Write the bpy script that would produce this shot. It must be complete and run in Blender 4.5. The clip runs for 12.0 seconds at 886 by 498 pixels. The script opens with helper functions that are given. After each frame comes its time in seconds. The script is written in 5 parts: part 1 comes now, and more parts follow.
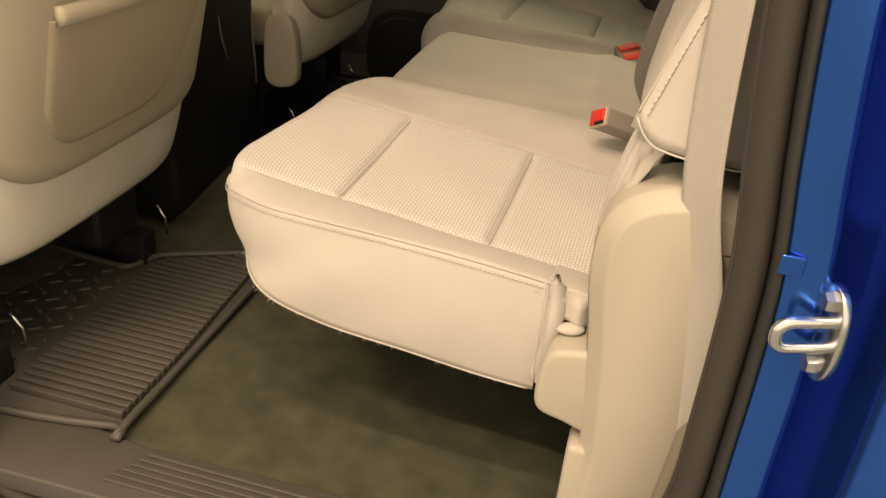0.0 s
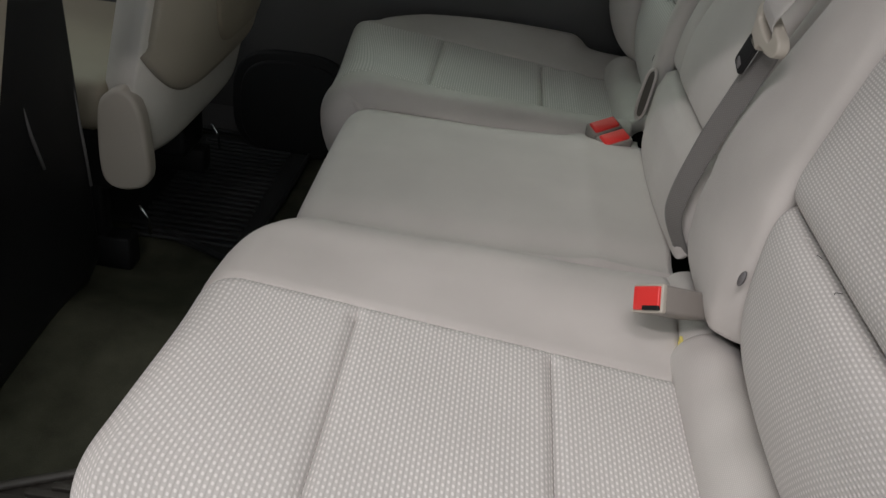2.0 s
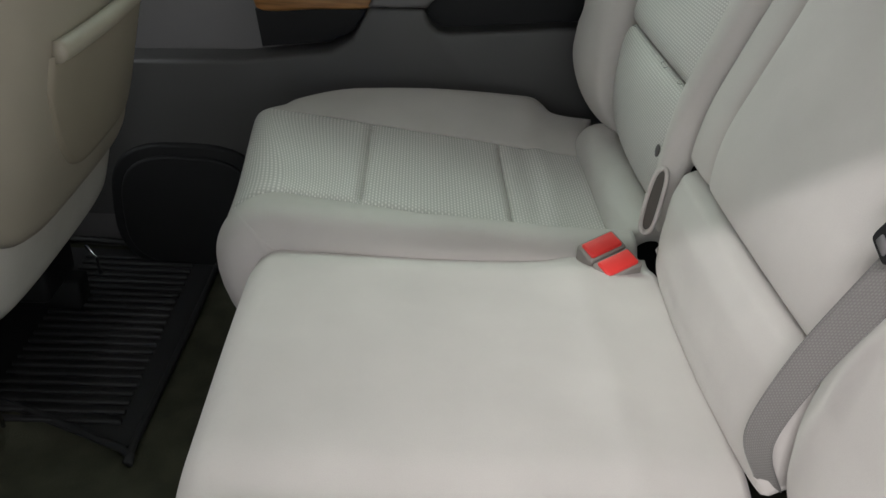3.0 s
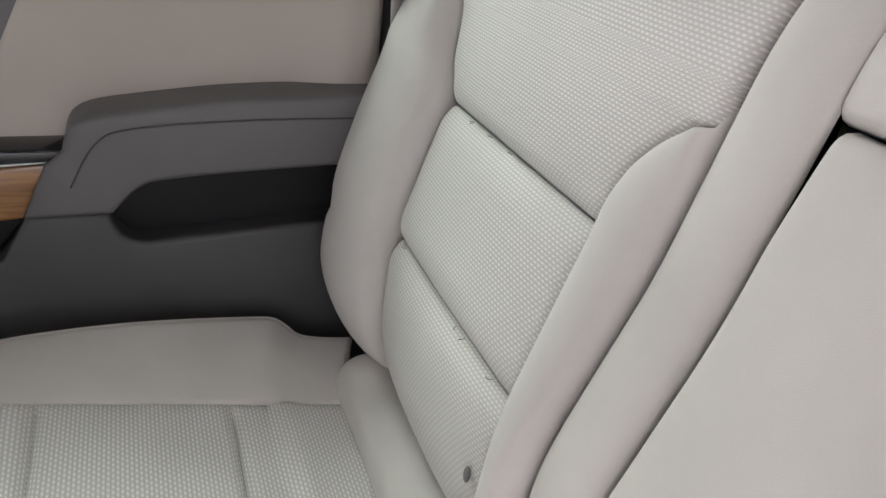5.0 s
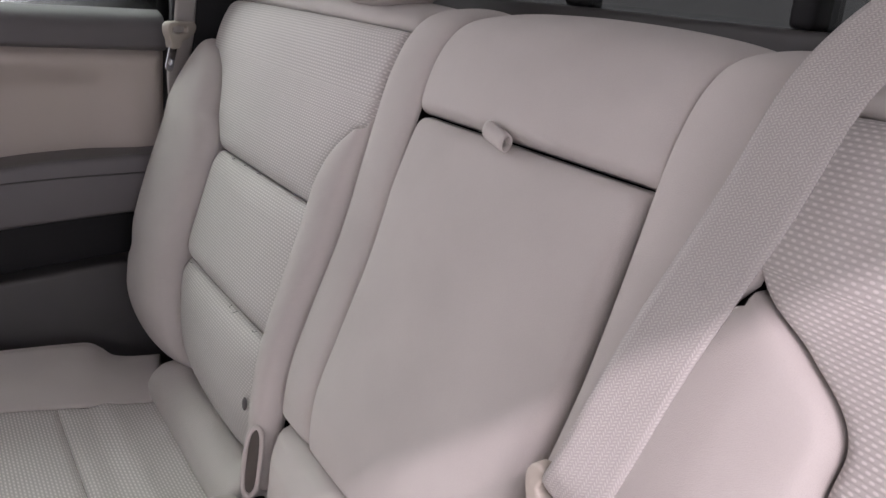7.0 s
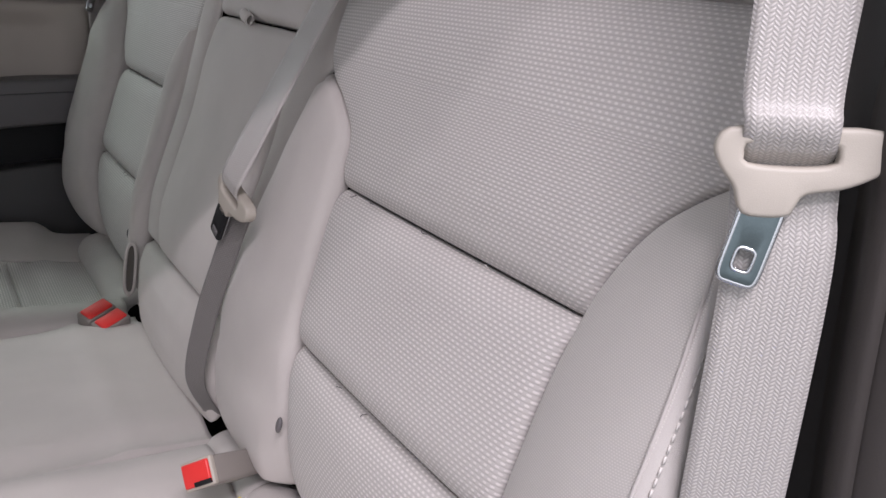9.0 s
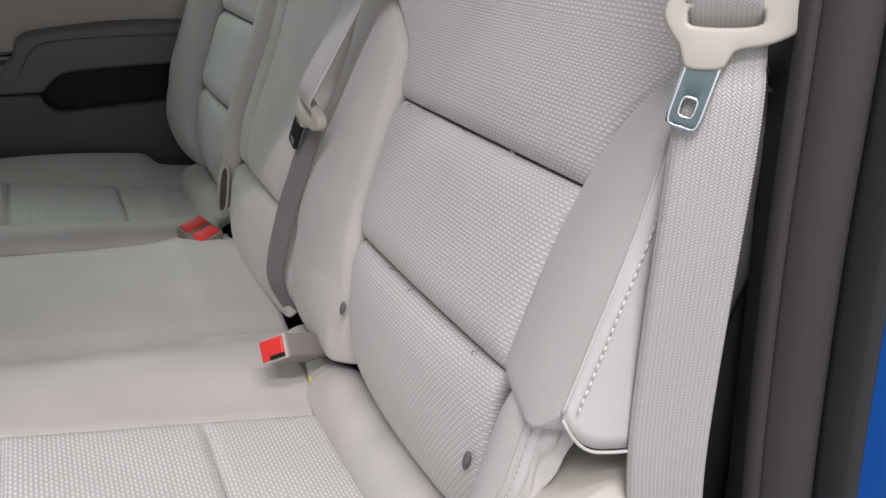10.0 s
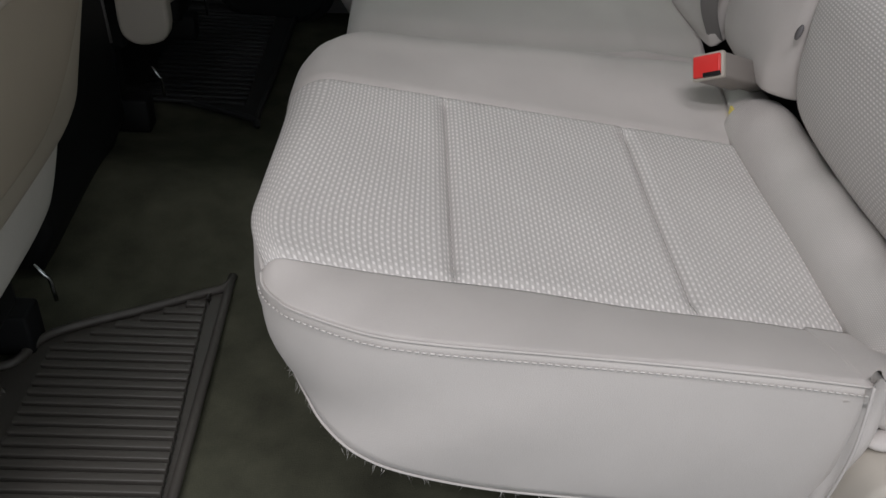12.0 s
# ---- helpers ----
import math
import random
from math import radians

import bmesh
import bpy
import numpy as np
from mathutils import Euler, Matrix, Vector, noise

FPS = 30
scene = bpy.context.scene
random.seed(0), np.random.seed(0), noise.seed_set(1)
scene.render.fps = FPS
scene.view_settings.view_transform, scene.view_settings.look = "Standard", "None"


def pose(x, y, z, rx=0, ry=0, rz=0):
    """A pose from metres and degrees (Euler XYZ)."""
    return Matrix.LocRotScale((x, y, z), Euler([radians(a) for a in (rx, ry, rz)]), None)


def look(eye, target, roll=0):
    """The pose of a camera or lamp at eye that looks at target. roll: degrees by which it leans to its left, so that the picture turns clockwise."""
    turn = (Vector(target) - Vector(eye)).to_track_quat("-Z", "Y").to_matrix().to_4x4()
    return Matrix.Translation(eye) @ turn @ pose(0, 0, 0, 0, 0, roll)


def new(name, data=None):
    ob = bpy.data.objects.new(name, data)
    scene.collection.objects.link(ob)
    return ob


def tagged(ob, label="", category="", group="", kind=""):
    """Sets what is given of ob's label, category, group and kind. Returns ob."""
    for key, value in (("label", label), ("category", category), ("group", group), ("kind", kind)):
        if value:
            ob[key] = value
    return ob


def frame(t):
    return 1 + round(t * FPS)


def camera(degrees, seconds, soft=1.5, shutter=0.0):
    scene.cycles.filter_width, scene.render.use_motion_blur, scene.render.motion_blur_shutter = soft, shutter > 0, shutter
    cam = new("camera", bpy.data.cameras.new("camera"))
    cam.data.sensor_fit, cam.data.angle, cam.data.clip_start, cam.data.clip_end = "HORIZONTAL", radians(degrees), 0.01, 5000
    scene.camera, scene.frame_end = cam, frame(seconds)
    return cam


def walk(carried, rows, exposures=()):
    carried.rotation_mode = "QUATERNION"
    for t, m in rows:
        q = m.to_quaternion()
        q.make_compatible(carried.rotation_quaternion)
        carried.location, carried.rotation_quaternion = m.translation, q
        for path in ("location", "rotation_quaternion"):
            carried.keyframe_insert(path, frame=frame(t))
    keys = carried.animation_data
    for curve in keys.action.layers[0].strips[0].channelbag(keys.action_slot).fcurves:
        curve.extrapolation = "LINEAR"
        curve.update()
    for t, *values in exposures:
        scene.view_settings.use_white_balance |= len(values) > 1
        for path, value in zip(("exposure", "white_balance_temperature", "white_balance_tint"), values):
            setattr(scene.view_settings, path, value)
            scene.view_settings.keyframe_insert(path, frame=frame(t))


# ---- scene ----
cam = camera(54.4, 12.0)
PATH = [
    (0, (0.544, -0.863, 0.874), (0.154, 0.843, -0.094), 5.4),
    (0.5, (0.462, -0.682, 0.815), (0.113, 1.036, -0.148), 6.0),
    (1, (0.432, -0.545, 0.831), (0.146, 1.158, -0.178), 5.6),
    (1.5, (0.355, -0.429, 0.835), (0.177, 1.289, -0.174), 6.3),
    (2, (0.283, -0.327, 0.883), (0.235, 1.407, -0.112), 7.1),
    (2.5, (0.266, -0.128, 0.881), (0.316, 1.605, -0.117), 6.2),
    (2.7, (0.26, -0.039, 0.88), (0.316, 1.7, -0.106), 4.7),
    (4.3, (0.167, 0.528, 0.93), (0.569, 2.247, -0.009), 6.3),
    (4.5, (0.211, 0.535, 0.946), (0.703, 2.255, 0.051), 7.0),
    (5, (0.29, 0.536, 0.959), (0.962, 2.228, 0.133), 7.0),
    (5.5, (0.281, 0.497, 0.978), (1.129, 2.161, 0.262), 7.5),
    (6, (0.279, 0.433, 0.982), (1.225, 2.078, 0.348), 6.2),
    (6.5, (0.281, 0.333, 0.968), (1.279, 1.958, 0.365), 5.1),
    (7, (0.246, 0.204, 0.97), (1.277, 1.811, 0.376), 4.8),
    (7.5, (0.261, 0.045, 0.972), (1.321, 1.635, 0.38), 4.6),
    (7.7, (0.264, -0.006, 0.971), (1.329, 1.577, 0.37), 4.4),
    (9.3, (0.265, -0.392, 0.896), (1.248, 1.242, 0.292), 3.9),
    (9.5, (0.264, -0.418, 0.883), (1.191, 1.243, 0.266), 3.8),
    (10, (0.254, -0.466, 0.892), (1.074, 1.224, 0.205), 3.4),
    (10.5, (0.209, -0.491, 0.858), (0.908, 1.23, 0.116), 3.7),
    (11, (0.171, -0.489, 0.823), (0.658, 1.231, -0.073), 4.8),
    (11.5, (0.15, -0.483, 0.813), (0.429, 1.192, -0.243), 4.8),
    (12, (0.132, -0.456, 0.801), (0.258, 1.16, -0.37), 5.1),
]
walk(cam, [(t, look(eye, target, roll)) for t, eye, target, roll in PATH],
     exposures=[(0.0, 0.17, 11800, 19), (0.5, 0.03, 9100, 19), (1.0, -0.37, 7750, 17), (1.5, -0.5, 6750, 15), (2.0, -0.27, 6450, 14),
                (2.5, 0.25, 6350, 12), (4.5, 1.64, 6450, 22), (5.0, 1.48, 6450, 22), (5.5, 1.12, 6450, 24), (6.0, 0.70, 6500, 26),
                (6.5, 0.68, 6580, 31), (7.0, 0.92, 6500, 33), (7.5, 0.70, 6400, 33), (9.5, 0.10, 6250, 20), (10.5, 0.12, 6350, 17),
                (11.0, -0.24, 6400, 16), (11.5, -0.54, 6250, 14), (12.0, -0.58, 6250, 14)])

# ---- light: a lit workshop, lamps outside the open door ----
world = bpy.data.worlds.new("workshop_air")
world.use_nodes = True
scene.world = world
wbg = world.node_tree.nodes["Background"]
wbg.inputs[0].default_value, wbg.inputs[1].default_value = (0.94, 1.0, 0.97, 1), 1.22


def area_lamp(name, eye, target, sx, sy, watts, color):
    d = bpy.data.lights.new(name, "AREA")
    d.shape, d.size, d.size_y, d.energy, d.color = "RECTANGLE", sx, sy, watts, color
    ob = new(name, d)
    ob.matrix_world = look(eye, target)
    return ob


# rows of tubes on the workshop ceiling, which the roof edge cuts off from the far half of the bench
area_lamp("workshop_tube_lamp", (-0.7, -1.96, 2.90), (-0.7, 0.7, 0.65), 1.2, 0.05, 50, (1.0, 0.96, 0.95))
area_lamp("workshop_tube_lamp_middle", (0.3, -1.28, 2.90), (0.3, 0.3, 0.5), 1.2, 0.07, 32, (1.0, 0.96, 0.95))
# broad green panel, added as fill for the soft light on the far side
area_lamp("far_soft_fill", (-0.3, 3.6, 3.0), (0.3, 1.0, 0.5), 2.6, 1.4, 38, (0.79, 1.0, 0.83))
area_lamp("workshop_window_light", (-0.5, 4.4, 1.7), (0.3, 0.8, 0.9), 2.4, 1.4, 24, (0.96, 1.0, 0.95))

# ---- materials ----


def material(name, color, rough=0.8, metal=0.0, vary=0.12, scale=6.0, grain=900.0, bump=0.15, coat=0.0, sheen=0.0, spec=0.5):
    m = bpy.data.materials.new(name)
    m.use_nodes = True
    nt = m.node_tree
    b = nt.nodes["Principled BSDF"]
    b.inputs["Roughness"].default_value, b.inputs["Metallic"].default_value = rough, metal
    b.inputs["Coat Weight"].default_value, b.inputs["Sheen Weight"].default_value = coat, sheen
    b.inputs["Specular IOR Level"].default_value = spec
    geo = nt.nodes.new("ShaderNodeNewGeometry")
    big, fine = nt.nodes.new("ShaderNodeTexNoise"), nt.nodes.new("ShaderNodeTexNoise")
    big.inputs["Scale"].default_value, big.inputs["Detail"].default_value = scale, 4
    fine.inputs["Scale"].default_value, fine.inputs["Detail"].default_value = grain, 2
    for n in (big, fine):
        nt.links.new(geo.outputs["Position"], n.inputs["Vector"])
    add = nt.nodes.new("ShaderNodeMath")
    add.operation = "MULTIPLY_ADD"
    nt.links.new(fine.outputs["Fac"], add.inputs[0])
    add.inputs[1].default_value = 0.4
    nt.links.new(big.outputs["Fac"], add.inputs[2])
    ramp = nt.nodes.new("ShaderNodeMapRange")
    ramp.inputs["From Min"].default_value, ramp.inputs["From Max"].default_value = 0.4, 1.0
    ramp.inputs["To Min"].default_value, ramp.inputs["To Max"].default_value = 1 - vary, 1 + vary
    nt.links.new(add.outputs[0], ramp.inputs["Value"])
    mul = nt.nodes.new("ShaderNodeVectorMath")
    mul.operation = "SCALE"
    mul.inputs[0].default_value = color
    nt.links.new(ramp.outputs[0], mul.inputs["Scale"])
    nt.links.new(mul.outputs[0], b.inputs["Base Color"])
    if bump:
        bp = nt.nodes.new("ShaderNodeBump")
        bp.inputs["Strength"].default_value, bp.inputs["Distance"].default_value = bump, 0.001
        nt.links.new(fine.outputs["Fac"], bp.inputs["Height"])
        nt.links.new(bp.outputs[0], b.inputs["Normal"])
    return m


def math_node(nt, op, a, b=None, c=None):
    n = nt.nodes.new("ShaderNodeMath")
    n.operation = op
    for k, v in enumerate((a, b, c)):
        if v is None:
            continue
        if isinstance(v, (int, float)):
            n.inputs[k].default_value = v
        else:
            nt.links.new(v, n.inputs[k])
    return n.outputs[0]


def woven(name, color, dark, pu, pv, eu=0.42, ev=0.36, relief=0.5, rough=0.75, ridge=0.0, slant=0.0, zigzag=False, step=None):
    """Cloth with staggered raised threads, laid out in metres over the surface."""
    m = material(name, color, rough, vary=0.07, scale=7, bump=0, sheen=0.12)
    nt = m.node_tree
    b = nt.nodes["Principled BSDF"]
    uv = nt.nodes.new("ShaderNodeUVMap")
    sep = nt.nodes.new("ShaderNodeSeparateXYZ")
    nt.links.new(uv.outputs[0], sep.inputs[0])
    v = math_node(nt, "DIVIDE", sep.outputs[1], pv)
    row = math_node(nt, "FLOOR", v)
    shift = math_node(nt, "MULTIPLY", row, step) if step else math_node(nt, "MULTIPLY", math_node(nt, "PINGPONG", row, 1.0), 0.5)
    u = math_node(nt, "ADD", math_node(nt, "DIVIDE", sep.outputs[0], pu), shift)
    lean = math_node(nt, "MULTIPLY", math_node(nt, "SUBTRACT", math_node(nt, "FRACT", v), 0.5), slant)
    if zigzag:
        lean = math_node(nt, "MULTIPLY", lean, math_node(nt, "SUBTRACT", math_node(nt, "MULTIPLY", math_node(nt, "PINGPONG", row, 1.0), 2.0), 1.0))
    u = math_node(nt, "ADD", u, lean)
    fu = math_node(nt, "DIVIDE", math_node(nt, "SUBTRACT", math_node(nt, "FRACT", u), 0.5), eu)
    fv = math_node(nt, "DIVIDE", math_node(nt, "SUBTRACT", math_node(nt, "FRACT", v), 0.5), ev)
    r2 = math_node(nt, "ADD", math_node(nt, "POWER", math_node(nt, "ABSOLUTE", fu), 2.5), math_node(nt, "POWER", math_node(nt, "ABSOLUTE", fv), 2.0))
    dot = math_node(nt, "SMOOTH_MIN", math_node(nt, "MAXIMUM", math_node(nt, "SUBTRACT", 1.0, r2), 0.0), 0.9, 0.2)
    if ridge:
        fr = math_node(nt, "MULTIPLY", math_node(nt, "ABSOLUTE", math_node(nt, "SUBTRACT", math_node(nt, "FRACT", v), 0.5)), 2.0)
        dot = math_node(nt, "MAXIMUM", dot, math_node(nt, "MULTIPLY", math_node(nt, "SUBTRACT", 1.0, math_node(nt, "POWER", fr, 2.5)), ridge))
    mix = nt.nodes.new("ShaderNodeMix")
    mix.data_type = "RGBA"
    nt.links.new(math_node(nt, "MULTIPLY", dot, 1.15), mix.inputs["Factor"])
    mix.inputs["A"].default_value = (*dark, 1)
    old = b.inputs["Base Color"].links[0].from_socket
    nt.links.new(old, mix.inputs["B"])
    nt.links.new(mix.outputs["Result"], b.inputs["Base Color"])
    bp = nt.nodes.new("ShaderNodeBump")
    bp.inputs["Strength"].default_value, bp.inputs["Distance"].default_value = relief, 0.0012
    nt.links.new(dot, bp.inputs["Height"])
    nt.links.new(bp.outputs[0], b.inputs["Normal"])
    return m


CLOTH = material("plain_seat_cloth", (0.50, 0.465, 0.44), 0.85, vary=0.11, scale=7, grain=1500, bump=0.4, sheen=0.12)
WEAVE = woven("woven_seat_cloth", (0.76, 0.722, 0.697), (0.44, 0.416, 0.396), 0.0080, 0.0044, 0.34, 0.38, relief=0.45, ridge=0.30, slant=0.12, step=0.44)
WEAVE_BACK = woven("woven_back_cloth", (0.67, 0.632, 0.61), (0.42, 0.395, 0.376), 0.0062, 0.0036, 0.36, 0.36, relief=0.40, ridge=0.30, step=0.44)
TWILL = woven("fine_seat_cloth", (0.60, 0.563, 0.533), (0.49, 0.46, 0.434), 0.0022, 0.0016, relief=0.25)
THREAD = material("pale_thread", (0.62, 0.585, 0.555), 0.7, bump=0)
VINYL = material("beige_plastic", (0.42, 0.382, 0.330), 0.5, vary=0.05, grain=1800, bump=0.12)
SHELL = material("beige_carpeted_shell", (0.62, 0.59, 0.54), 0.85, vary=0.12, grain=700, bump=0.4)
TAN = material("tan_seat_vinyl", (0.38, 0.34, 0.275), 0.5, vary=0.07, grain=1500, bump=0.15)
POCKET = material("tan_pocket_vinyl", (0.31, 0.27, 0.21), 0.6, vary=0.08, grain=1200, bump=0.15)
CARPET = material("olive_brown_carpet", (0.072, 0.072, 0.050), 0.97, vary=0.35, scale=18, grain=650, bump=0.9, spec=0.2)
RUBBER = material("brown_rubber", (0.074, 0.067, 0.059), 0.5, vary=0.15, grain=500, bump=0.12)
BLACK_RUBBER = material("black_rubber", (0.022, 0.022, 0.023), 0.6, vary=0.15, grain=500, bump=0.12)
SEAL = material("grey_door_seal", (0.038, 0.032, 0.029), 0.75, vary=0.1, grain=900, bump=0.2)
DARK = material("dark_grey_plastic", (0.054, 0.052, 0.052), 0.5, vary=0.1, grain=1500, bump=0.15)
GREY = material("mid_grey_plastic", (0.115, 0.108, 0.110), 0.5, vary=0.06, grain=1500, bump=0.15)
BLACK = material("black_plastic", (0.010, 0.010, 0.011), 0.6, vary=0.1, bump=0.05, spec=0.25)
GLOSS = material("gloss_black_plastic", (0.012, 0.014, 0.018), 0.12, vary=0.05, bump=0)
STEEL = material("brushed_steel", (0.62, 0.64, 0.66), 0.22, 1.0, vary=0.06, scale=30, bump=0.05)
RED = material("red_button", (0.72, 0.035, 0.03), 0.4, vary=0.05, bump=0)
# taupe plastic with the insert plate's shade put into the colour
TAUPE_SHADED = material("shaded_taupe_plastic", (0.170, 0.150, 0.133), 0.45, vary=0.06, grain=1500, bump=0.1)
# lower pillar trim: about half the beige plastic's brightness, shade put into the colour
TRIM_SHADED = material("shaded_brown_trim", (0.22, 0.195, 0.16), 0.75, vary=0.12, grain=900, bump=0.25)
BUCKLE = material("taupe_buckle_plastic", (0.24, 0.217, 0.198), 0.5, vary=0.05, bump=0.05)
PAINT = material("blue_car_paint", (0.010, 0.13, 0.56), 0.2, 0.9, vary=0.05, scale=12, bump=0, coat=0.12)
WOOD = material("wood_trim", (0.27, 0.125, 0.04), 0.3, vary=0.6, scale=30, grain=120, bump=0.02, coat=0.6)
wn = WOOD.node_tree
stretch = wn.nodes.new("ShaderNodeMapping")
stretch.inputs["Scale"].default_value = (0.25, 1.0, 3.2)
for nd in [q for q in wn.nodes if q.bl_idname == "ShaderNodeTexNoise"]:
    wn.links.new(wn.nodes["Geometry"].outputs["Position"], stretch.inputs["Vector"])
    wn.links.new(stretch.outputs[0], nd.inputs["Vector"])
    nd.inputs["Distortion"].default_value = 0.6
DOORSKIN = material("beige_door_vinyl", (0.46, 0.408, 0.365), 0.65, vary=0.05, grain=1600, bump=0.15)
HEADLINER = material("grey_headliner", (0.76, 0.74, 0.71), 0.95, vary=0.05, bump=0.3)
CONCRETE = material("workshop_concrete", (0.26, 0.255, 0.245), 0.7, vary=0.15, scale=3, grain=120, bump=0.2)
WEB = woven("beige_belt_webbing", (0.50, 0.472, 0.45), (0.385, 0.363, 0.343), 0.0021, 0.0026, 0.36, 0.50, relief=0.40, rough=0.30, slant=0.9, zigzag=True)
BLUE_STEEL = material("zinc_plated_steel", (0.15, 0.19, 0.20), 0.3, 1.0, vary=0.1, scale=40, bump=0.05)
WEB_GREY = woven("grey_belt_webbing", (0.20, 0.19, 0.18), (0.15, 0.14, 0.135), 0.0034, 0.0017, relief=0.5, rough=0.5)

GLASS = bpy.data.materials.new("window_glass")
GLASS.use_nodes = True
gb = GLASS.node_tree.nodes["Principled BSDF"]
gb.inputs["Base Color"].default_value, gb.inputs["Roughness"].default_value = (0.75, 0.82, 0.80, 1), 0.02
gb.inputs["Transmission Weight"].default_value, gb.inputs["IOR"].default_value = 1.0, 1.45

# ---- builders ----


def thing(name, base, label, category, group="", kind=""):
    ob = new(name)
    ob.empty_display_size = 0.05
    ob.location = base
    return tagged(ob, label, category, group, kind)


def origin_of(ob):
    at = Vector((0, 0, 0))
    while ob:
        at += ob.location
        ob = ob.parent
    return at


def finish(name, me, mat, parent, label="", smooth=True):
    """Links a mesh given in world metres under its parent."""
    if parent is not None:
        me.transform(Matrix.Translation(-origin_of(parent)))
    me.materials.append(mat)
    me.polygons.foreach_set("use_smooth", [smooth] * len(me.polygons))
    ob = new(name, me)
    ob.parent = parent
    if label:
        tagged(ob, label)
    return ob


def part(name, bm, mat, parent, label="", smooth=True):
    me = bpy.data.meshes.new(name)
    bm.normal_update()
    bm.to_mesh(me)
    bm.free()
    return finish(name, me, mat, parent, label, smooth)


def sheet(name, mat, parent, us, vs, fn, out, flange=0.012, label=""):
    """A padded panel: fn(u, v) gives its outer face, whose rim turns inwards by flange."""
    uu, vv = np.meshgrid(np.asarray(us, float), np.asarray(vs, float), indexing="ij")
    p = np.stack(np.broadcast_arrays(*fn(uu, vv)), -1).astype(float)
    nu, nv = uu.shape
    n = np.cross(np.gradient(p, axis=0), np.gradient(p, axis=1))
    n /= np.linalg.norm(n, axis=-1, keepdims=True) + 1e-12
    flip = (n * np.asarray(out, float)).sum(-1).mean() < 0
    if flip:
        n = -n
    idx = np.arange(nu * nv).reshape(nu, nv)
    faces = np.stack([idx[:-1, :-1], idx[1:, :-1], idx[1:, 1:], idx[:-1, 1:]], -1).reshape(-1, 4)
    rim = np.r_[idx[:-1, 0], idx[-1, :-1], idx[:0:-1, -1], idx[0, :0:-1]]
    low = p.reshape(-1, 3)[rim] - n.reshape(-1, 3)[rim] * flange
    k = np.arange(len(rim))
    k2 = (k + 1) % len(rim)
    base = nu * nv
    side = np.stack([rim[k2], rim[k], base + k, base + k2], -1)
    if flip:
        faces, side = faces[:, ::-1], side[:, ::-1]
    verts = np.r_[p.reshape(-1, 3), low]
    every = np.r_[faces, side]
    me = bpy.data.meshes.new(name)
    me.from_pydata(verts.tolist(), [], every.tolist())
    uvl = me.uv_layers.new(name="UVMap")
    run = np.concatenate([np.zeros((1, nv)), np.cumsum(np.linalg.norm(np.diff(p, axis=0), axis=-1), 0)]).mean(1)
    lay = np.stack([p[..., 1] + 2, np.broadcast_to(run[:, None] + 2, (nu, nv))], -1).reshape(-1, 2)
    flat = np.r_[lay, lay[rim]]
    uvl.data.foreach_set("uv", flat[every.ravel()].ravel())
    return finish(name, me, mat, parent, label)


def box(bm, lo, hi, bevel=0.0, seg=3):
    r = bmesh.ops.create_cube(bm, size=1)
    c, s = (Vector(lo) + Vector(hi)) / 2, Vector(hi) - Vector(lo)
    for v in r["verts"]:
        v.co = Vector((v.co.x * s.x, v.co.y * s.y, v.co.z * s.z)) + c
    if bevel:
        es = list({e for v in r["verts"] for e in v.link_edges})
        bmesh.ops.bevel(bm, geom=es, offset=bevel, segments=seg, profile=0.5, affect="EDGES")
    return bm


def block(name, mat, parent, lo, hi, bevel=0.004, label="", turn=None, about=None):
    bm = box(bmesh.new(), lo, hi, bevel)
    if turn is not None:
        c = Vector(about) if about else (Vector(lo) + Vector(hi)) / 2
        bmesh.ops.rotate(bm, cent=c, matrix=Euler([radians(a) for a in turn]).to_matrix(), verts=bm.verts)
    return part(name, bm, mat, parent, label)


def smooth_loop(pts, n=6, closed=True):
    """Catmull-Rom through pts."""
    pts = [np.asarray(p, float) for p in pts]
    m = len(pts)
    out = []
    for i in range(m if closed else m - 1):
        g = lambda k: pts[k % m] if closed else pts[min(max(k, 0), m - 1)]
        a, b, c, d = g(i - 1), g(i), g(i + 1), g(i + 2)
        for k in range(n):
            s = k / n
            out.append(0.5 * (2 * b + (c - a) * s + (2 * a - 5 * b + 4 * c - d) * s * s + (3 * b - a - 3 * c + d) * s ** 3))
    if not closed:
        out.append(pts[-1])
    return np.array(out)


def prism(name, mat, parent, poly, axis, a, b, bevel=0.004, label="", seg=3, warp=None):
    """A solid with outline poly in the plane across axis ('x' or 'y' or 'z'), from a to b."""
    put = {"x": lambda p, d: (d, p[0], p[1]), "y": lambda p, d: (p[0], d, p[1]), "z": lambda p, d: (p[0], p[1], d)}[axis]
    bm = bmesh.new()
    lo, hi = [bm.verts.new(put(p, a)) for p in poly], [bm.verts.new(put(p, b)) for p in poly]
    fa, fb = bm.faces.new(lo), bm.faces.new(hi[::-1])
    for i in range(len(poly)):
        j = (i + 1) % len(poly)
        bm.faces.new((lo[j], lo[i], hi[i], hi[j]))
    bmesh.ops.recalc_face_normals(bm, faces=bm.faces)
    if bevel:
        es = list({e for f in (fa, fb) for e in f.edges})
        bmesh.ops.bevel(bm, geom=es, offset=bevel, segments=seg, profile=0.5, affect="EDGES", clamp_overlap=True)
    if warp:
        for v in bm.verts:
            v.co = Vector(warp(*v.co))
    return part(name, bm, mat, parent, label)


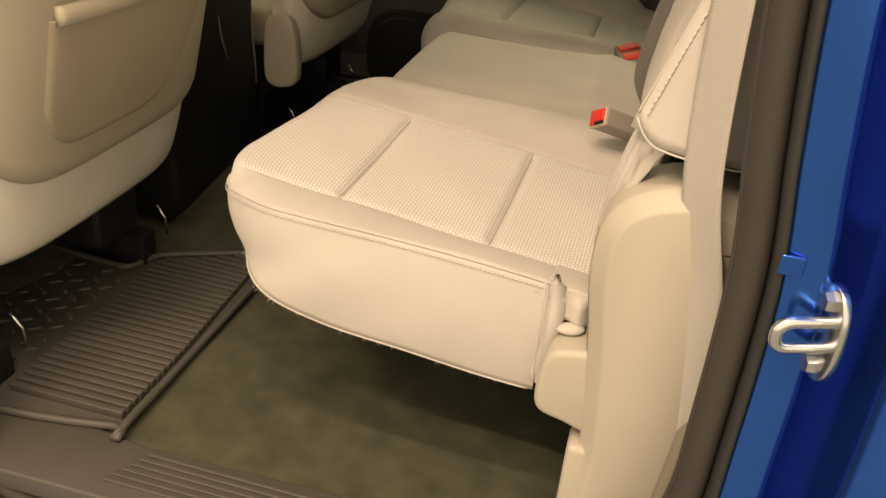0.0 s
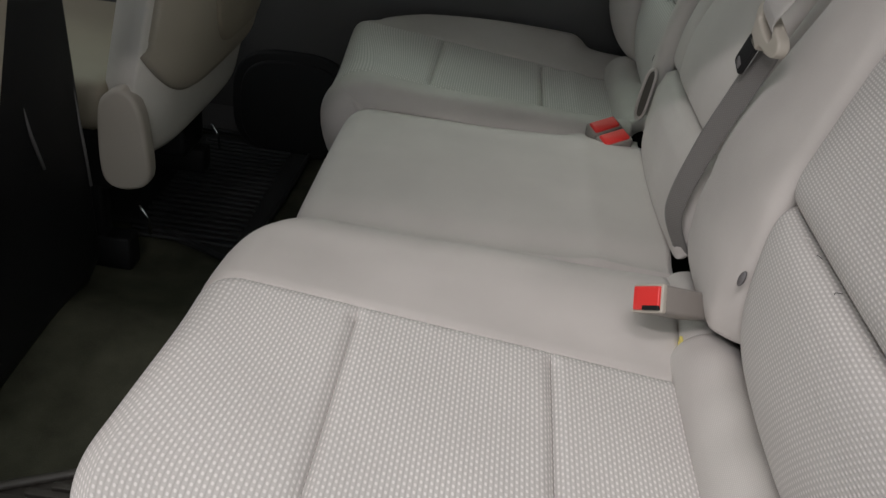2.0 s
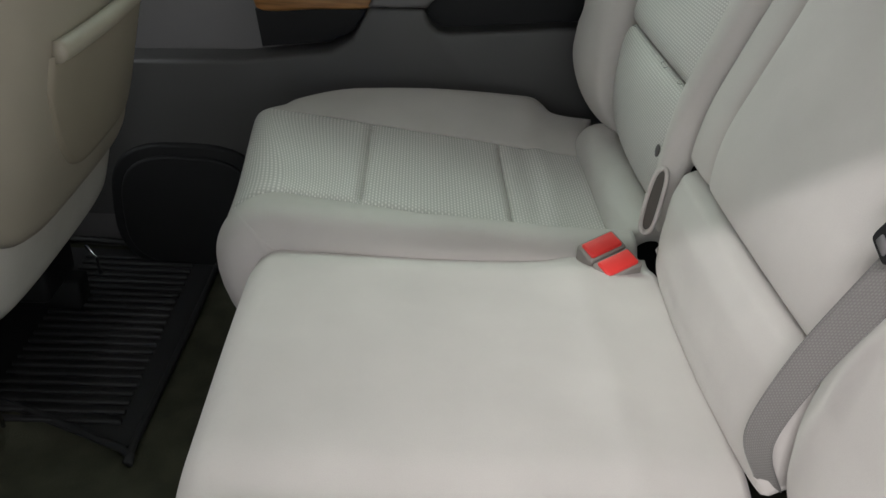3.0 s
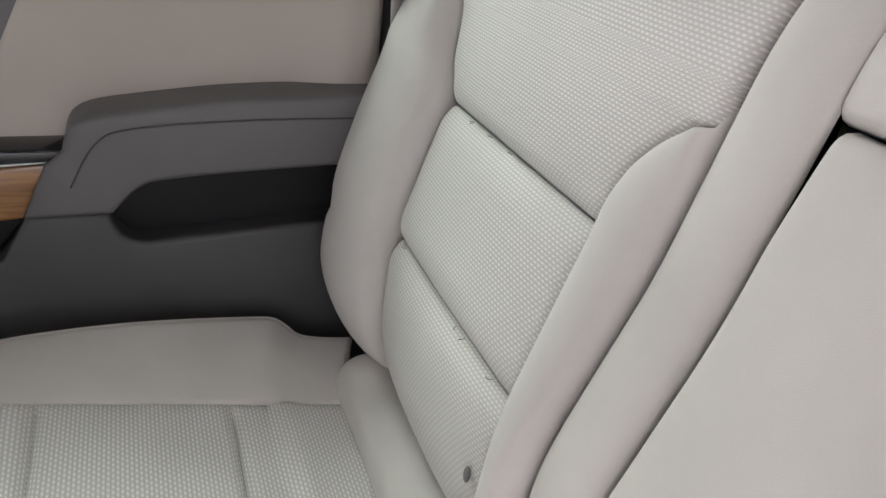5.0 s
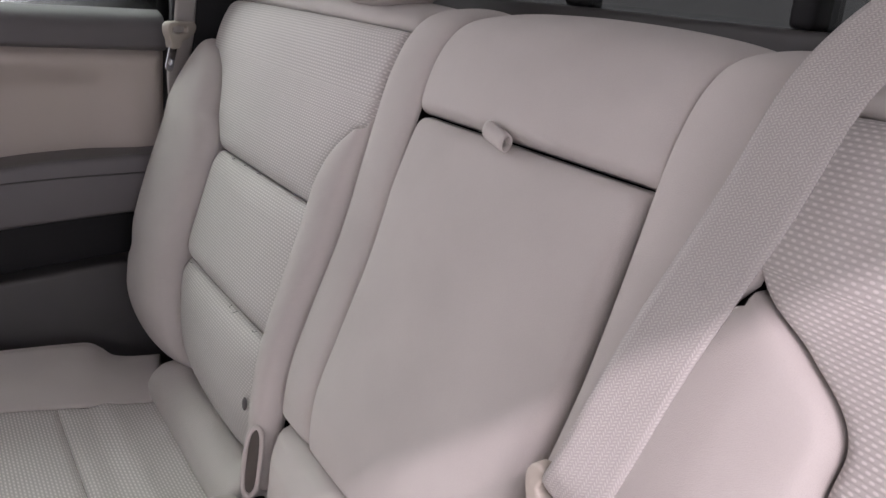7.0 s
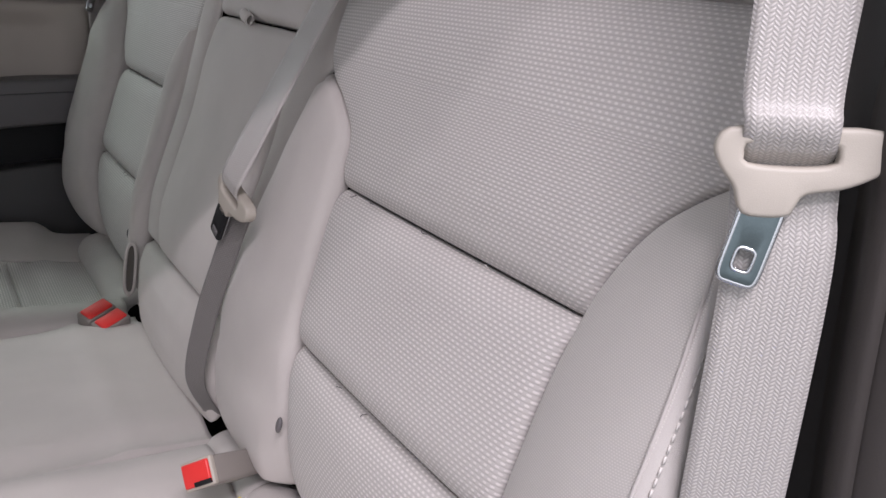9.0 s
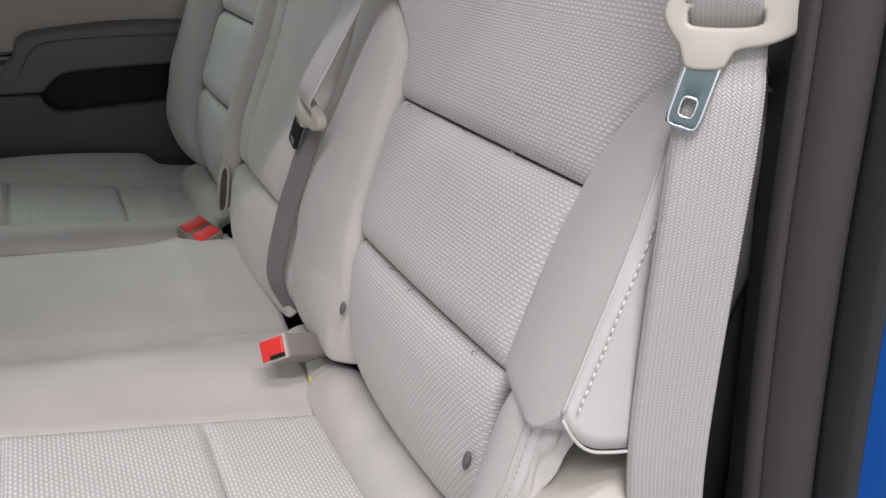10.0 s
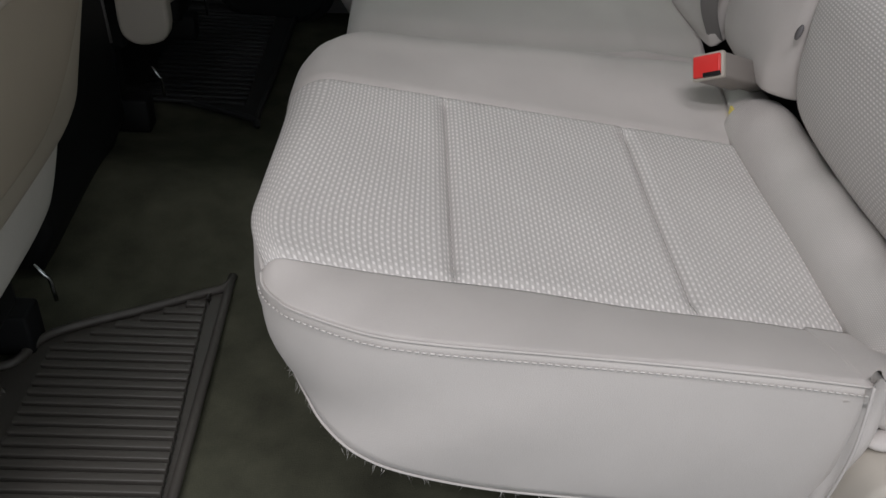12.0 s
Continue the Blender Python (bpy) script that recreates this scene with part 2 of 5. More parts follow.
def tube(name, mat, parent, pts, radius, label="", sides=10, closed=False, flat=1.0, up=(0, 0, 1)):
    """A round or flattened cord along pts."""
    pts = np.asarray(pts, float)
    n = len(pts)
    tan = np.gradient(pts, axis=0)
    if closed:
        tan = np.roll(pts, -1, 0) - np.roll(pts, 1, 0)
    tan /= np.linalg.norm(tan, axis=1, keepdims=True)
    side = np.cross(tan, np.asarray(up, float))
    side /= np.linalg.norm(side, axis=1, keepdims=True) + 1e-9
    over = np.cross(side, tan)
    ang = np.arange(sides) * 2 * np.pi / sides
    rings = pts[:, None] + radius * (np.cos(ang)[None, :, None] * side[:, None] + flat * np.sin(ang)[None, :, None] * over[:, None])
    idx = np.arange(n * sides).reshape(n, sides)
    faces = []
    for i in range(n if closed else n - 1):
        for k in range(sides):
            faces.append((idx[i, k], idx[i, (k + 1) % sides], idx[(i + 1) % n, (k + 1) % sides], idx[(i + 1) % n, k]))
    if not closed:
        faces += [tuple(idx[0, ::-1]), tuple(idx[-1])]
    me = bpy.data.meshes.new(name)
    me.from_pydata(rings.reshape(-1, 3).tolist(), [], [tuple(int(q) for q in f) for f in faces])
    return finish(name, me, mat, parent, label)


def sweep(name, mat, parent, path, profile, label=""):
    """A strip along path (x, z), swept with profile points (outward, y)."""
    path, profile = np.asarray(path, float), np.asarray(profile, float)
    tan = np.gradient(path, axis=0)
    tan /= np.linalg.norm(tan, axis=1, keepdims=True)
    nor = np.stack([-tan[:, 1], tan[:, 0]], -1)
    v = np.stack([path[:, None, 0] + nor[:, None, 0] * profile[None, :, 0],
                  np.broadcast_to(profile[None, :, 1], (len(path), len(profile))),
                  path[:, None, 1] + nor[:, None, 1] * profile[None, :, 0]], -1)
    n, m = len(path), len(profile)
    idx = np.arange(n * m).reshape(n, m)
    faces = [(int(idx[i, k]), int(idx[i + 1, k]), int(idx[i + 1, (k + 1) % m]), int(idx[i, (k + 1) % m])) for i in range(n - 1) for k in range(m)]
    faces += [tuple(int(q) for q in idx[0, ::-1]), tuple(int(q) for q in idx[-1])]
    me = bpy.data.meshes.new(name)
    me.from_pydata(v.reshape(-1, 3).tolist(), [], faces)
    return finish(name, me, mat, parent, label)


def ribbon(name, mat, parent, pts, sides, width, thick=0.0016, label=""):
    """A strap along pts whose width lies along sides; width may be one value or one a point."""
    if isinstance(width, (list, tuple)):
        wide = np.maximum(smooth_loop([(q,) for q in width], 10, False), 0.005)
    else:
        wide = np.full((len(pts) * 10 - 9, 1), width)
    pts, sides = smooth_loop(pts, 10, False), smooth_loop(sides, 10, False)
    sides /= np.linalg.norm(sides, axis=1, keepdims=True)
    run = np.r_[0, np.cumsum(np.linalg.norm(np.diff(pts, axis=0), axis=1))]
    tan = np.gradient(pts, axis=0)
    nor = np.cross(tan, sides)
    nor /= np.linalg.norm(nor, axis=1, keepdims=True)
    w = np.linspace(-0.5, 0.5, 9)
    ws = np.r_[w, w[::-1]]
    off = np.r_[np.full(9, thick / 2), np.full(9, -thick / 2)] * np.where(np.abs(ws) > 0.49, 0.5, 1)
    v = pts[:, None] + sides[:, None] * (ws[None, :] * wide)[:, :, None] + nor[:, None] * off[None, :, None]
    n, m = len(pts), 18
    idx = np.arange(n * m).reshape(n, m)
    faces = [(int(idx[i, k]), int(idx[i + 1, k]), int(idx[i + 1, (k + 1) % m]), int(idx[i, (k + 1) % m])) for i in range(n - 1) for k in range(m)]
    faces += [tuple(int(q) for q in idx[0, ::-1]), tuple(int(q) for q in idx[-1])]
    me = bpy.data.meshes.new(name)
    me.from_pydata(v.reshape(-1, 3).tolist(), [], faces)
    flat = np.stack([np.broadcast_to(run[:, None], (n, m)), ws[None, :] * wide + 1], -1).reshape(-1, 2)
    loops = np.array([q for f in faces for q in f])
    me.uv_layers.new(name="UVMap").data.foreach_set("uv", flat[loops].ravel())
    return finish(name, me, mat, parent, label)


def stitches(name, parent, line, step=0.0055, length=0.0038, r=0.0007):
    """Pale stitches along a line of points."""
    line = np.asarray(line, float)
    run = np.r_[0, np.cumsum(np.linalg.norm(np.diff(line, axis=0), axis=1))]
    bm = bmesh.new()
    for s in np.arange(0, run[-1] - length, step):
        a, b = (Vector([np.interp(q, run, line[:, k]) for k in range(3)]) for q in (s, s + length))
        d = (b - a).normalized()
        e = d.orthogonal().normalized() * r
        f = d.cross(e).normalized() * r
        ring = [[bm.verts.new(c + w) for w in (e, f, -e, -f)] for c in (a, b)]
        for k in range(4):
            bm.faces.new((ring[0][k], ring[0][(k + 1) % 4], ring[1][(k + 1) % 4], ring[1][k]))
        bm.faces.new(ring[0][::-1]), bm.faces.new(ring[1])
    return part(name, bm, THREAD, parent, "row of pale stitches")


def dense(a, b, n, ends=0.0):
    """n values from a to b, closer together at the ends."""
    t = np.linspace(0, 1, n)
    return a + (b - a) * ((1 - ends) * t + ends * (0.5 - 0.5 * np.cos(np.pi * t)))


def bump_at(d, w):
    return np.exp(-((d / w) ** 2))


def rise(x, a, b):
    t = np.clip((x - a) / (b - a), 0, 1)
    return t * t * (3 - 2 * t)

# ---- setting: cab shell ----


def carpet_floor():
    """Carpeted cab floor, one sheet with a low hump along the middle."""
    def fn(u, v):
        wob = 0.003 * np.sin(u * 23 + 1.3 * np.sin(v * 17)) * np.cos(v * 19)
        hump = 0.05 * np.exp(-(((v - 0.76) / 0.14) ** 2)) * (1 - rise(u, -0.35, 0.15))
        front = 0.03 * (1 - rise(u, -0.62, -0.36))
        return u, v, wob + hump + front - 0.004
    ob = sheet("floor", CARPET, None, np.linspace(-1.7, 0.85, 90), np.linspace(-0.06, 1.66, 70), fn, (0, 0, 1), 0.03)
    return tagged(ob, "worn olive brown carpet over the cab floor", "floor", kind="structure")


carpet_floor()


def wall(name, mat, lo, hi, label, category="wall"):
    ob = block(name, mat, None, lo, hi, 0.006, label)
    return tagged(ob, label, category, kind="structure")


wall("ceiling", HEADLINER, (-0.95, -0.09, 1.335), (0.95, 1.62, 1.375), "grey cloth headliner under the cab roof", "ceiling")
wall("cab_roof", PAINT, (-1.0, -0.13, 1.38), (1.0, 1.70, 1.41), "blue painted steel cab roof", "roof")
wall("door_header", PAINT, (-0.66, -0.145, 1.34), (0.80, -0.095, 1.379), "blue painted roof rail over the door opening", "roof rail")
wall("wall_rear", DARK, (0.84, -0.14, -0.05), (0.90, 1.70, 0.955), "dark grey lower rear wall of the cab", "wall")
wall("wall_front", BLACK, (-1.80, -0.14, -0.05), (-1.72, 1.70, 0.72), "black dashboard and firewall side of the cab", "wall")
# added backdrop that keeps the rear window dark; cut short to let light past
wall("dark_backdrop", material("backdrop_dark", (0.05, 0.05, 0.052), 0.8, vary=0.2, scale=1.0, grain=60, bump=0.1), (3.2, 0.4, -0.6), (3.4, 7.0, 2.8), "dark plain backdrop added behind the rear window", "wall")
wall("outside_ground", CONCRETE, (-12, -12, -0.66), (12, 12, -0.60), "grey workshop concrete around the vehicle", "ground")
for k, (a, b) in enumerate(((-0.14, 0.03), (0.64, 0.665), (0.92, 0.945), (1.53, 1.70))):
    wall(f"rear_window_post_{k + 1}", BLACK, (0.845, a, 0.955), (0.885, b, 1.333), "black upright between the rear window panes", "window post")
rear_glass = wall("window_1", GLASS, (0.862, 0.03, 0.945), (0.868, 1.53, 1.336), "dark tinted sliding rear cab window", "window")
SMOKED = GLASS.copy()
SMOKED.name = "smoked_glass"
SMOKED.node_tree.nodes["Principled BSDF"].inputs["Base Color"].default_value = (0.30, 0.325, 0.31, 1)
rear_glass.data.materials[0] = SMOKED
rear_glass.visible_shadow = False
wall("wall_near_front", PAINT, (-1.85, -0.16, -0.10), (-0.44, -0.10, 0.84), "closed front door skin beside the front seat", "wall")

# near door opening: a ring of seal, painted jamb and body skin
RING = smooth_loop([(-0.33, 1.338), (-0.31, 1.1), (-0.30, 0.8), (-0.285, 0.4), (-0.265, 0.16), (-0.22, 0.02), (-0.12, -0.045), (0.1, -0.055), (0.40, -0.05),
                    (0.54, 0.01), (0.606, 0.11), (0.634, 0.23), (0.637, 0.33), (0.634, 0.505), (0.619, 0.626), (0.606, 0.74), (0.588, 0.95), (0.552, 1.13), (0.50, 1.338)], 6, False)
RING = RING[::-1]


def door_ring():
    seal = sweep("door_seal", SEAL, None, RING, [(0.042, -0.105), (0.013, -0.142), (0.012, -0.148), (0.014, -0.155), (0.021, -0.163), (0.030, -0.166), (0.037, -0.163), (0.042, -0.152), (0.0425, -0.105)])
    bulb = sweep("seal_bulb", SEAL, None, RING, [(0.0115, -0.146), (0.0085, -0.140), (0.012, -0.131), (0.030, -0.118), (0.044, -0.104), (0.046, -0.110)])
    tagged(bulb, "soft inner lip of the worn door seal", "door seal", kind="structure")
    tagged(seal, "worn dark grey rubber seal round the door opening", "door seal", kind="structure")
    jamb = sweep("door_jamb", PAINT, None, RING, [(0.044, -0.125), (0.044, -0.150), (0.0445, -0.166), (0.045, -0.174), (0.047, -0.180), (0.051, -0.183), (0.074, -0.188), (0.080, -0.1885), (0.085, -0.186), (0.088, -0.181), (0.089, -0.165), (0.092, -0.120),
                                                  (0.104, -0.108), (0.118, -0.110), (0.128, -0.125), (0.131, -0.225), (0.134, -0.238), (0.141, -0.246), (0.152, -0.250), (0.34, -0.252), (0.34, -0.125)])
    tagged(jamb, "glossy blue painted door jamb and body side", "door jamb", kind="structure")
    cap = block("jamb_blank", PAINT, jamb, (0.674, -0.1888, 0.533), (0.694, -0.185, 0.551), 0.0008, "small raised rectangular pad", (0, 0, 0))
    edge = sweep("seal_lip", BLACK_RUBBER, None, RING, [(0.0400, -0.150), (0.0405, -0.165), (0.0405, -0.180), (0.0435, -0.187), (0.0480, -0.186), (0.0495, -0.175)])
    tagged(edge, "black rubber lip between the door seal and the paint", "door seal", kind="structure")


door_ring()

inner = smooth_loop([(0.49, 1.333), (0.545, 1.16), (0.592, 0.95), (0.634, 0.74), (0.650, 0.60), (0.660, 0.5), (0.664, 0.3), (0.64, 0.12)], 8, False)
pillar = sweep("pillar_trim", DARK, None, inner, [(0.030, -0.112), (0.028, -0.075), (0.04, -0.066), (0.20, -0.04), (0.20, -0.068), (0.045, -0.116)])
# the low trim's colour carries the shade behind the belt
low_trim = sweep("pillar_trim_low", TRIM_SHADED, None, smooth_loop([(0.668, 0.49), (0.672, 0.3), (0.655, 0.08)], 8, False), [(-0.030, -0.084), (-0.015, -0.092), (0.004, -0.090), (0.20, -0.05), (0.20, -0.062)])
tagged(low_trim, "brown lower pillar trim behind the seat belt, darkened for shade", "pillar trim", kind="structure")
tagged(pillar, "dark grey plastic trim on the rear door pillar", "pillar trim", kind="structure")


def sill_plate():
    t = thing("sill_plate", (0.25, -0.1, -0.004), "brown ribbed plastic door sill plate", "sill plate", kind="structure")
    prism("plate_body", RUBBER, t, [(-0.30, -0.025), (-0.045, -0.058), (0.58, -0.04), (0.60, -0.155), (-0.2, -0.165), (-0.34, -0.10)], "z", -0.03, 0.004, 0.004)
    for k in range(6):
        y = -0.072 - 0.012 * k
        block("rib", RUBBER, t, (-0.03 - 0.006 * k, y - 0.0035, 0.003), (0.55, y + 0.0035, 0.0075), 0.0015)


sill_plate()

# ---- striker on the jamb ----


def striker():
    t = thing("door_striker", (0.722, -0.19, 0.489), "bright steel door striker bolted to the blue jamb", "door striker")
    m = frame_of((0.724, -0.192, 0.489), (0.33, -0.94, 0.0), (0.03, 0.0, -1.0))
    plate_at("plate", STEEL, t, ellipse_loop(0, 0, 0.026, 0.046, 40, 2.3), m @ Matrix.Translation((0, 0, -0.006)), 0.008, 0.002, "worn oval steel plate")
    for y in (0.031, -0.031):
        bm = bmesh.new()
        bmesh.ops.create_cone(bm, cap_ends=True, segments=6, radius1=0.010, radius2=0.0085, depth=0.008, matrix=m @ Matrix.Translation((0, y, 0.006)))
        part("bolt", bm, STEEL, t, smooth=False)
    loop = smooth_loop([m @ Vector(q) for q in ((0.004, 0.013, 0.0), (0.004, 0.013, 0.022), (0.004, 0.012, 0.036), (0.004, 0.006, 0.043), (0.004, -0.006, 0.043), (0.004, -0.012, 0.036), (0.004, -0.013, 0.022), (0.004, -0.013, 0.0))], 6, False)
    tube("wire_loop", STEEL, t, loop, 0.0056, "thick steel latch loop", 12, up=m.to_3x3() @ Vector((1, 0, 0)))


# ---- rubber mats ----


def near_mat():
    t = thing("floor_mat", (-0.25, 0.2, 0.002), "brown ribbed rubber floor mat with a tread-plate end", "floor mat", "floor mats")
    out = [(-0.10, -0.045), (-0.09, -0.03), (-0.092, 0.508), (-0.10, 0.520), (-0.19, 0.472), (-0.305, 0.412), (-0.335, 0.355), (-0.375, 0.35), (-0.52, 0.36), (-0.62, 0.34), (-0.63, -0.05), (-0.60, -0.075), (-0.28, -0.072)]
    prism("mat_body", RUBBER, t, out, "z", 0.002, 0.006, 0.0015)
    rim = smooth_loop([(x * 0.985 - 0.003, y * 0.985 + 0.003, 0.010) for x, y in out], 4)
    tube("raised_rim", RUBBER, t, rim, 0.0065, sides=8, closed=True)
    y = -0.018
    while y < 0.50:
        xl = -0.295 if y < 0.385 else -0.295 + (y - 0.385) * 1.75
        block("rib", RUBBER, t, (xl, y - 0.0054, 0.005), (-0.103 - 0.045 * max(0.0, y - 0.16), y + 0.0054, 0.0190), 0.0014)
        y += 0.0158
    for i in range(9):
        for j in range(12):
            x, yy = -0.335 - 0.030 * i, -0.03 + 0.034 * j + 0.017 * (i % 2)
            if yy > 0.33:
                continue
            bm = bmesh.new()
            bmesh.ops.create_uvsphere(bm, u_segments=8, v_segments=4, radius=1)
            turn = Euler((0, 0, radians(38 if (i + j) % 2 else -38))).to_matrix().to_4x4()
            bmesh.ops.transform(bm, matrix=Matrix.Translation((x, yy, 0.006)) @ turn @ Matrix.Diagonal((0.0135, 0.0042, 0.0035, 1)), verts=bm.verts)
            part("tread_bar", bm, RUBBER, t)


def far_mat():
    t = thing("floor_mat", (-0.3, 1.3, 0.002), "black ribbed rubber floor mat on the carpet", "floor mat", "floor mats")
    out = [(-0.145, 1.035), (-0.13, 1.05), (-0.115, 1.57), (-0.13, 1.60), (-0.62, 1.60), (-0.63, 1.16), (-0.36, 1.13)]
    prism("mat_body", BLACK_RUBBER, t, out, "z", 0.002, 0.010, 0.002)
    tube("raised_rim", BLACK_RUBBER, t, smooth_loop([(x, y, 0.011) for x, y in out], 4), 0.006, sides=8, closed=True)
    for k in range(23):
        y = 1.09 + 0.0215 * k
        block("rib", BLACK_RUBBER, t, (-0.37, y - 0.005, 0.009), (-0.16, y + 0.005, 0.016), 0.0025)


near_mat()
far_mat()

# ---- rear bench cushions ----
WALL_H = 0.10


class Pad:
    """Shape of a seat cushion: outer edge yo, insert from po to pi, inner edge yi."""

    def __init__(self, yo, po, pi, yi, front, crest_o, crest_i, ro, ri, roll=0.05, rear=0.528, z0=0.386, slope=0.119):
        self.yo, self.po, self.pi, self.yi, self.front = yo, po, pi, yi, front
        self.crest_o, self.crest_i, self.ro, self.ri, self.roll, self.rear, self.z0, self.slope = crest_o, crest_i, ro, ri, roll, rear, z0, slope
        self.sign = 1.0 if yi > yo else -1.0

    def front_at(self, y):
        a, b = np.clip((y - self.yo) * self.sign, 0, None), np.clip((self.yi - y) * self.sign, 0, None)
        xf = self.front + 0 * y
        for d, r in ((a, self.ro), (b, self.ri)):
            k = np.clip(r - d, 0, r)
            xf = xf + r - np.sqrt(np.clip(r * r - k * k, 0, None))
        return xf

    def roll_at(self, y):
        d = np.clip((y - self.yo) * self.sign, 0, None)
        return 0.014 + (self.roll - 0.014) * rise(d, 0.05, 0.42)

    def top(self, x, y):
        base = self.z0 - self.slope * (x - 0.185)
        to = np.clip((self.po - y) / (self.po - self.yo), 0, 1)
        ti = np.clip((y - self.pi) / (self.yi - self.pi), 0, 1)
        z = base + (self.crest_o - 0.03 * x - base) * rise(to, 0, 0.8) + (self.crest_i - 0.04 * x - base) * rise(ti, 0, 0.55)
        z = z - 0.012 * np.clip((to - 0.9) / 0.1, 0, 1) ** 2 - 0.035 * np.clip((ti - 0.6) / 0.4, 0, 1) ** 3
        z = z - 0.035 * rise(x, 0.45, 0.53) * rise(to, 0.05, 0.6)
        inside = (to <= 0) & (ti <= 0)
        for sx in (0.185, 0.387, 0.528):
            z = z - np.where(inside, 0.0085 * bump_at(x - sx, 0.0058) * np.clip(np.minimum(np.abs(y - self.po), np.abs(y - self.pi)) / 0.02, 0.1, 1), 0)
        z = z - 0.0025 * bump_at(y - self.po, 0.006) - 0.003 * bump_at(y - self.pi, 0.006)
        if self.sign < 0:
            z = z + np.where(inside, 0.0045 * bump_at(x - 0.452, 0.016) - 0.002 * bump_at(x - 0.425, 0.012), 0)
        return z + 0.0012 * np.sin(31 * x + 7 * y) * np.sin(23 * y)

    def at(self, p, y):
        xf, r = self.front_at(y), self.roll_at(y)
        zt = self.top(xf + r, y)
        q = np.clip(1 - p, 0, 1)
        th = np.clip(p - 1, 0, 1) * np.pi / 2
        f = np.clip(p - 2, 0, None)
        pa = self.p_of(0.185)
        x = np.where(p <= pa, xf + r + (0.185 - xf - r) * f / (pa - 2), 0.185 + (self.rear - 0.185) * (p - pa) / (3 - pa))
        arc_x, arc_z = xf + r - r * np.cos(th), zt - r + r * np.sin(th)
        x = np.where(p < 2, arc_x + 0.035 * q ** 2, x)
        z = np.where(p < 2, arc_z - WALL_H * q, self.top(x, y))
        return x, y, z

    def p_of(self, x):
        s = self.front + self.roll
        return 2 + (x - s) / (self.rear - s)

    def rim(self, y_edge, radius, x_end, n=46):
        """Top edge line round a front corner and along one side."""
        s = self.sign if y_edge == self.yo else -self.sign
        k = n // 3
        ys = y_edge + s * radius * 0.98 * np.cos(np.linspace(0, np.pi / 2, k))
        a = np.stack(self.at(np.full(k, 1.6), ys), -1)
        x0 = a[-1, 0]
        xs = np.linspace(x0 + 0.012, x_end, n - k)
        b = np.stack([xs, np.full(n - k, y_edge), self.top(xs, np.full(n - k, y_edge + 1e-4 * s))], -1)
        return np.r_[a, b]


def skirt(pad, y_edge, radius, x_end, bottom, thing_, name, mat, bulge=0.010, stitched=True):
    line = pad.rim(y_edge, radius, x_end)
    plan = np.gradient(line[:, :2], axis=0)
    plan /= np.linalg.norm(plan, axis=1, keepdims=True)
    nor = np.stack([plan[:, 1], -plan[:, 0]], -1)
    mid = np.array([0.3, (pad.yo + pad.yi) / 2])
    if ((line[:, :2] - mid) * nor).sum(1).mean() < 0:
        nor = -nor
    low = bottom(line[:, 0])
    run = np.linspace(0, 1, len(line))

    def fn(u, w):
        take = lambda a: np.interp(u, run, a)
        out = bulge * np.sin(np.pi * np.clip(w, 0, 1)) ** 0.8 + 0.003 - 0.014 * w ** 3 + 0.0015 * np.sin(u * 40) * np.sin(w * 3)
        zt = take(line[:, 2]) - 0.001
        return take(line[:, 0]) + take(nor[:, 0]) * out, take(line[:, 1]) + take(nor[:, 1]) * out, zt + (take(low) - zt) * w
    s = pad.sign if y_edge == pad.yo else -pad.sign
    sheet(name, mat, thing_, np.linspace(0, 1, 60), np.linspace(0, 1, 16), fn, (0, -s, 0), 0.010)
    if stitched:
        out3 = np.c_[nor * 0.0055, np.full(len(line), -0.0065)]
        stitches("stitching", thing_, (line + out3)[4:])
        tube("piping", CLOTH, thing_, line + np.c_[nor * 0.0025, np.full(len(line), 0.000)], 0.0022, sides=6)


RIM = smooth_loop([(0.0352, 0.0745, 0.3885), (0.0372, 0.064, 0.3865), (0.0425, 0.053, 0.3865), (0.051, 0.042, 0.388), (0.066, 0.028, 0.390), (0.116, 0.003, 0.393), (0.164, -0.008, 0.395), (0.254, -0.016, 0.396),
                   (0.334, -0.020, 0.394), (0.42, -0.023, 0.389), (0.482, -0.0245, 0.3835)], 8, False)
HEM = smooth_loop([(0.055, 0.073, 0.294), (0.060, 0.062, 0.291), (0.070, 0.045, 0.286), (0.086, 0.020, 0.279), (0.112, -0.002, 0.272), (0.150, -0.012, 0.262), (0.22, -0.017, 0.250),
                   (0.31, -0.019, 0.243), (0.41, -0.020, 0.233), (0.478, -0.020, 0.229)], 8, False)


# the far border drops in a notch behind and runs on to the backrest
RIM_FAR = np.r_[RIM[:-9], smooth_loop([(0.42, -0.023, 0.389), (0.452, -0.0235, 0.386), (0.470, -0.022, 0.376), (0.486, -0.017, 0.364), (0.515, -0.012, 0.360), (0.556, -0.010, 0.358)], 6, False)]
HEM_FAR = np.r_[HEM[:-9], smooth_loop([(0.41, -0.020, 0.233), (0.478, -0.020, 0.229), (0.556, -0.016, 0.226)], 6, False)]


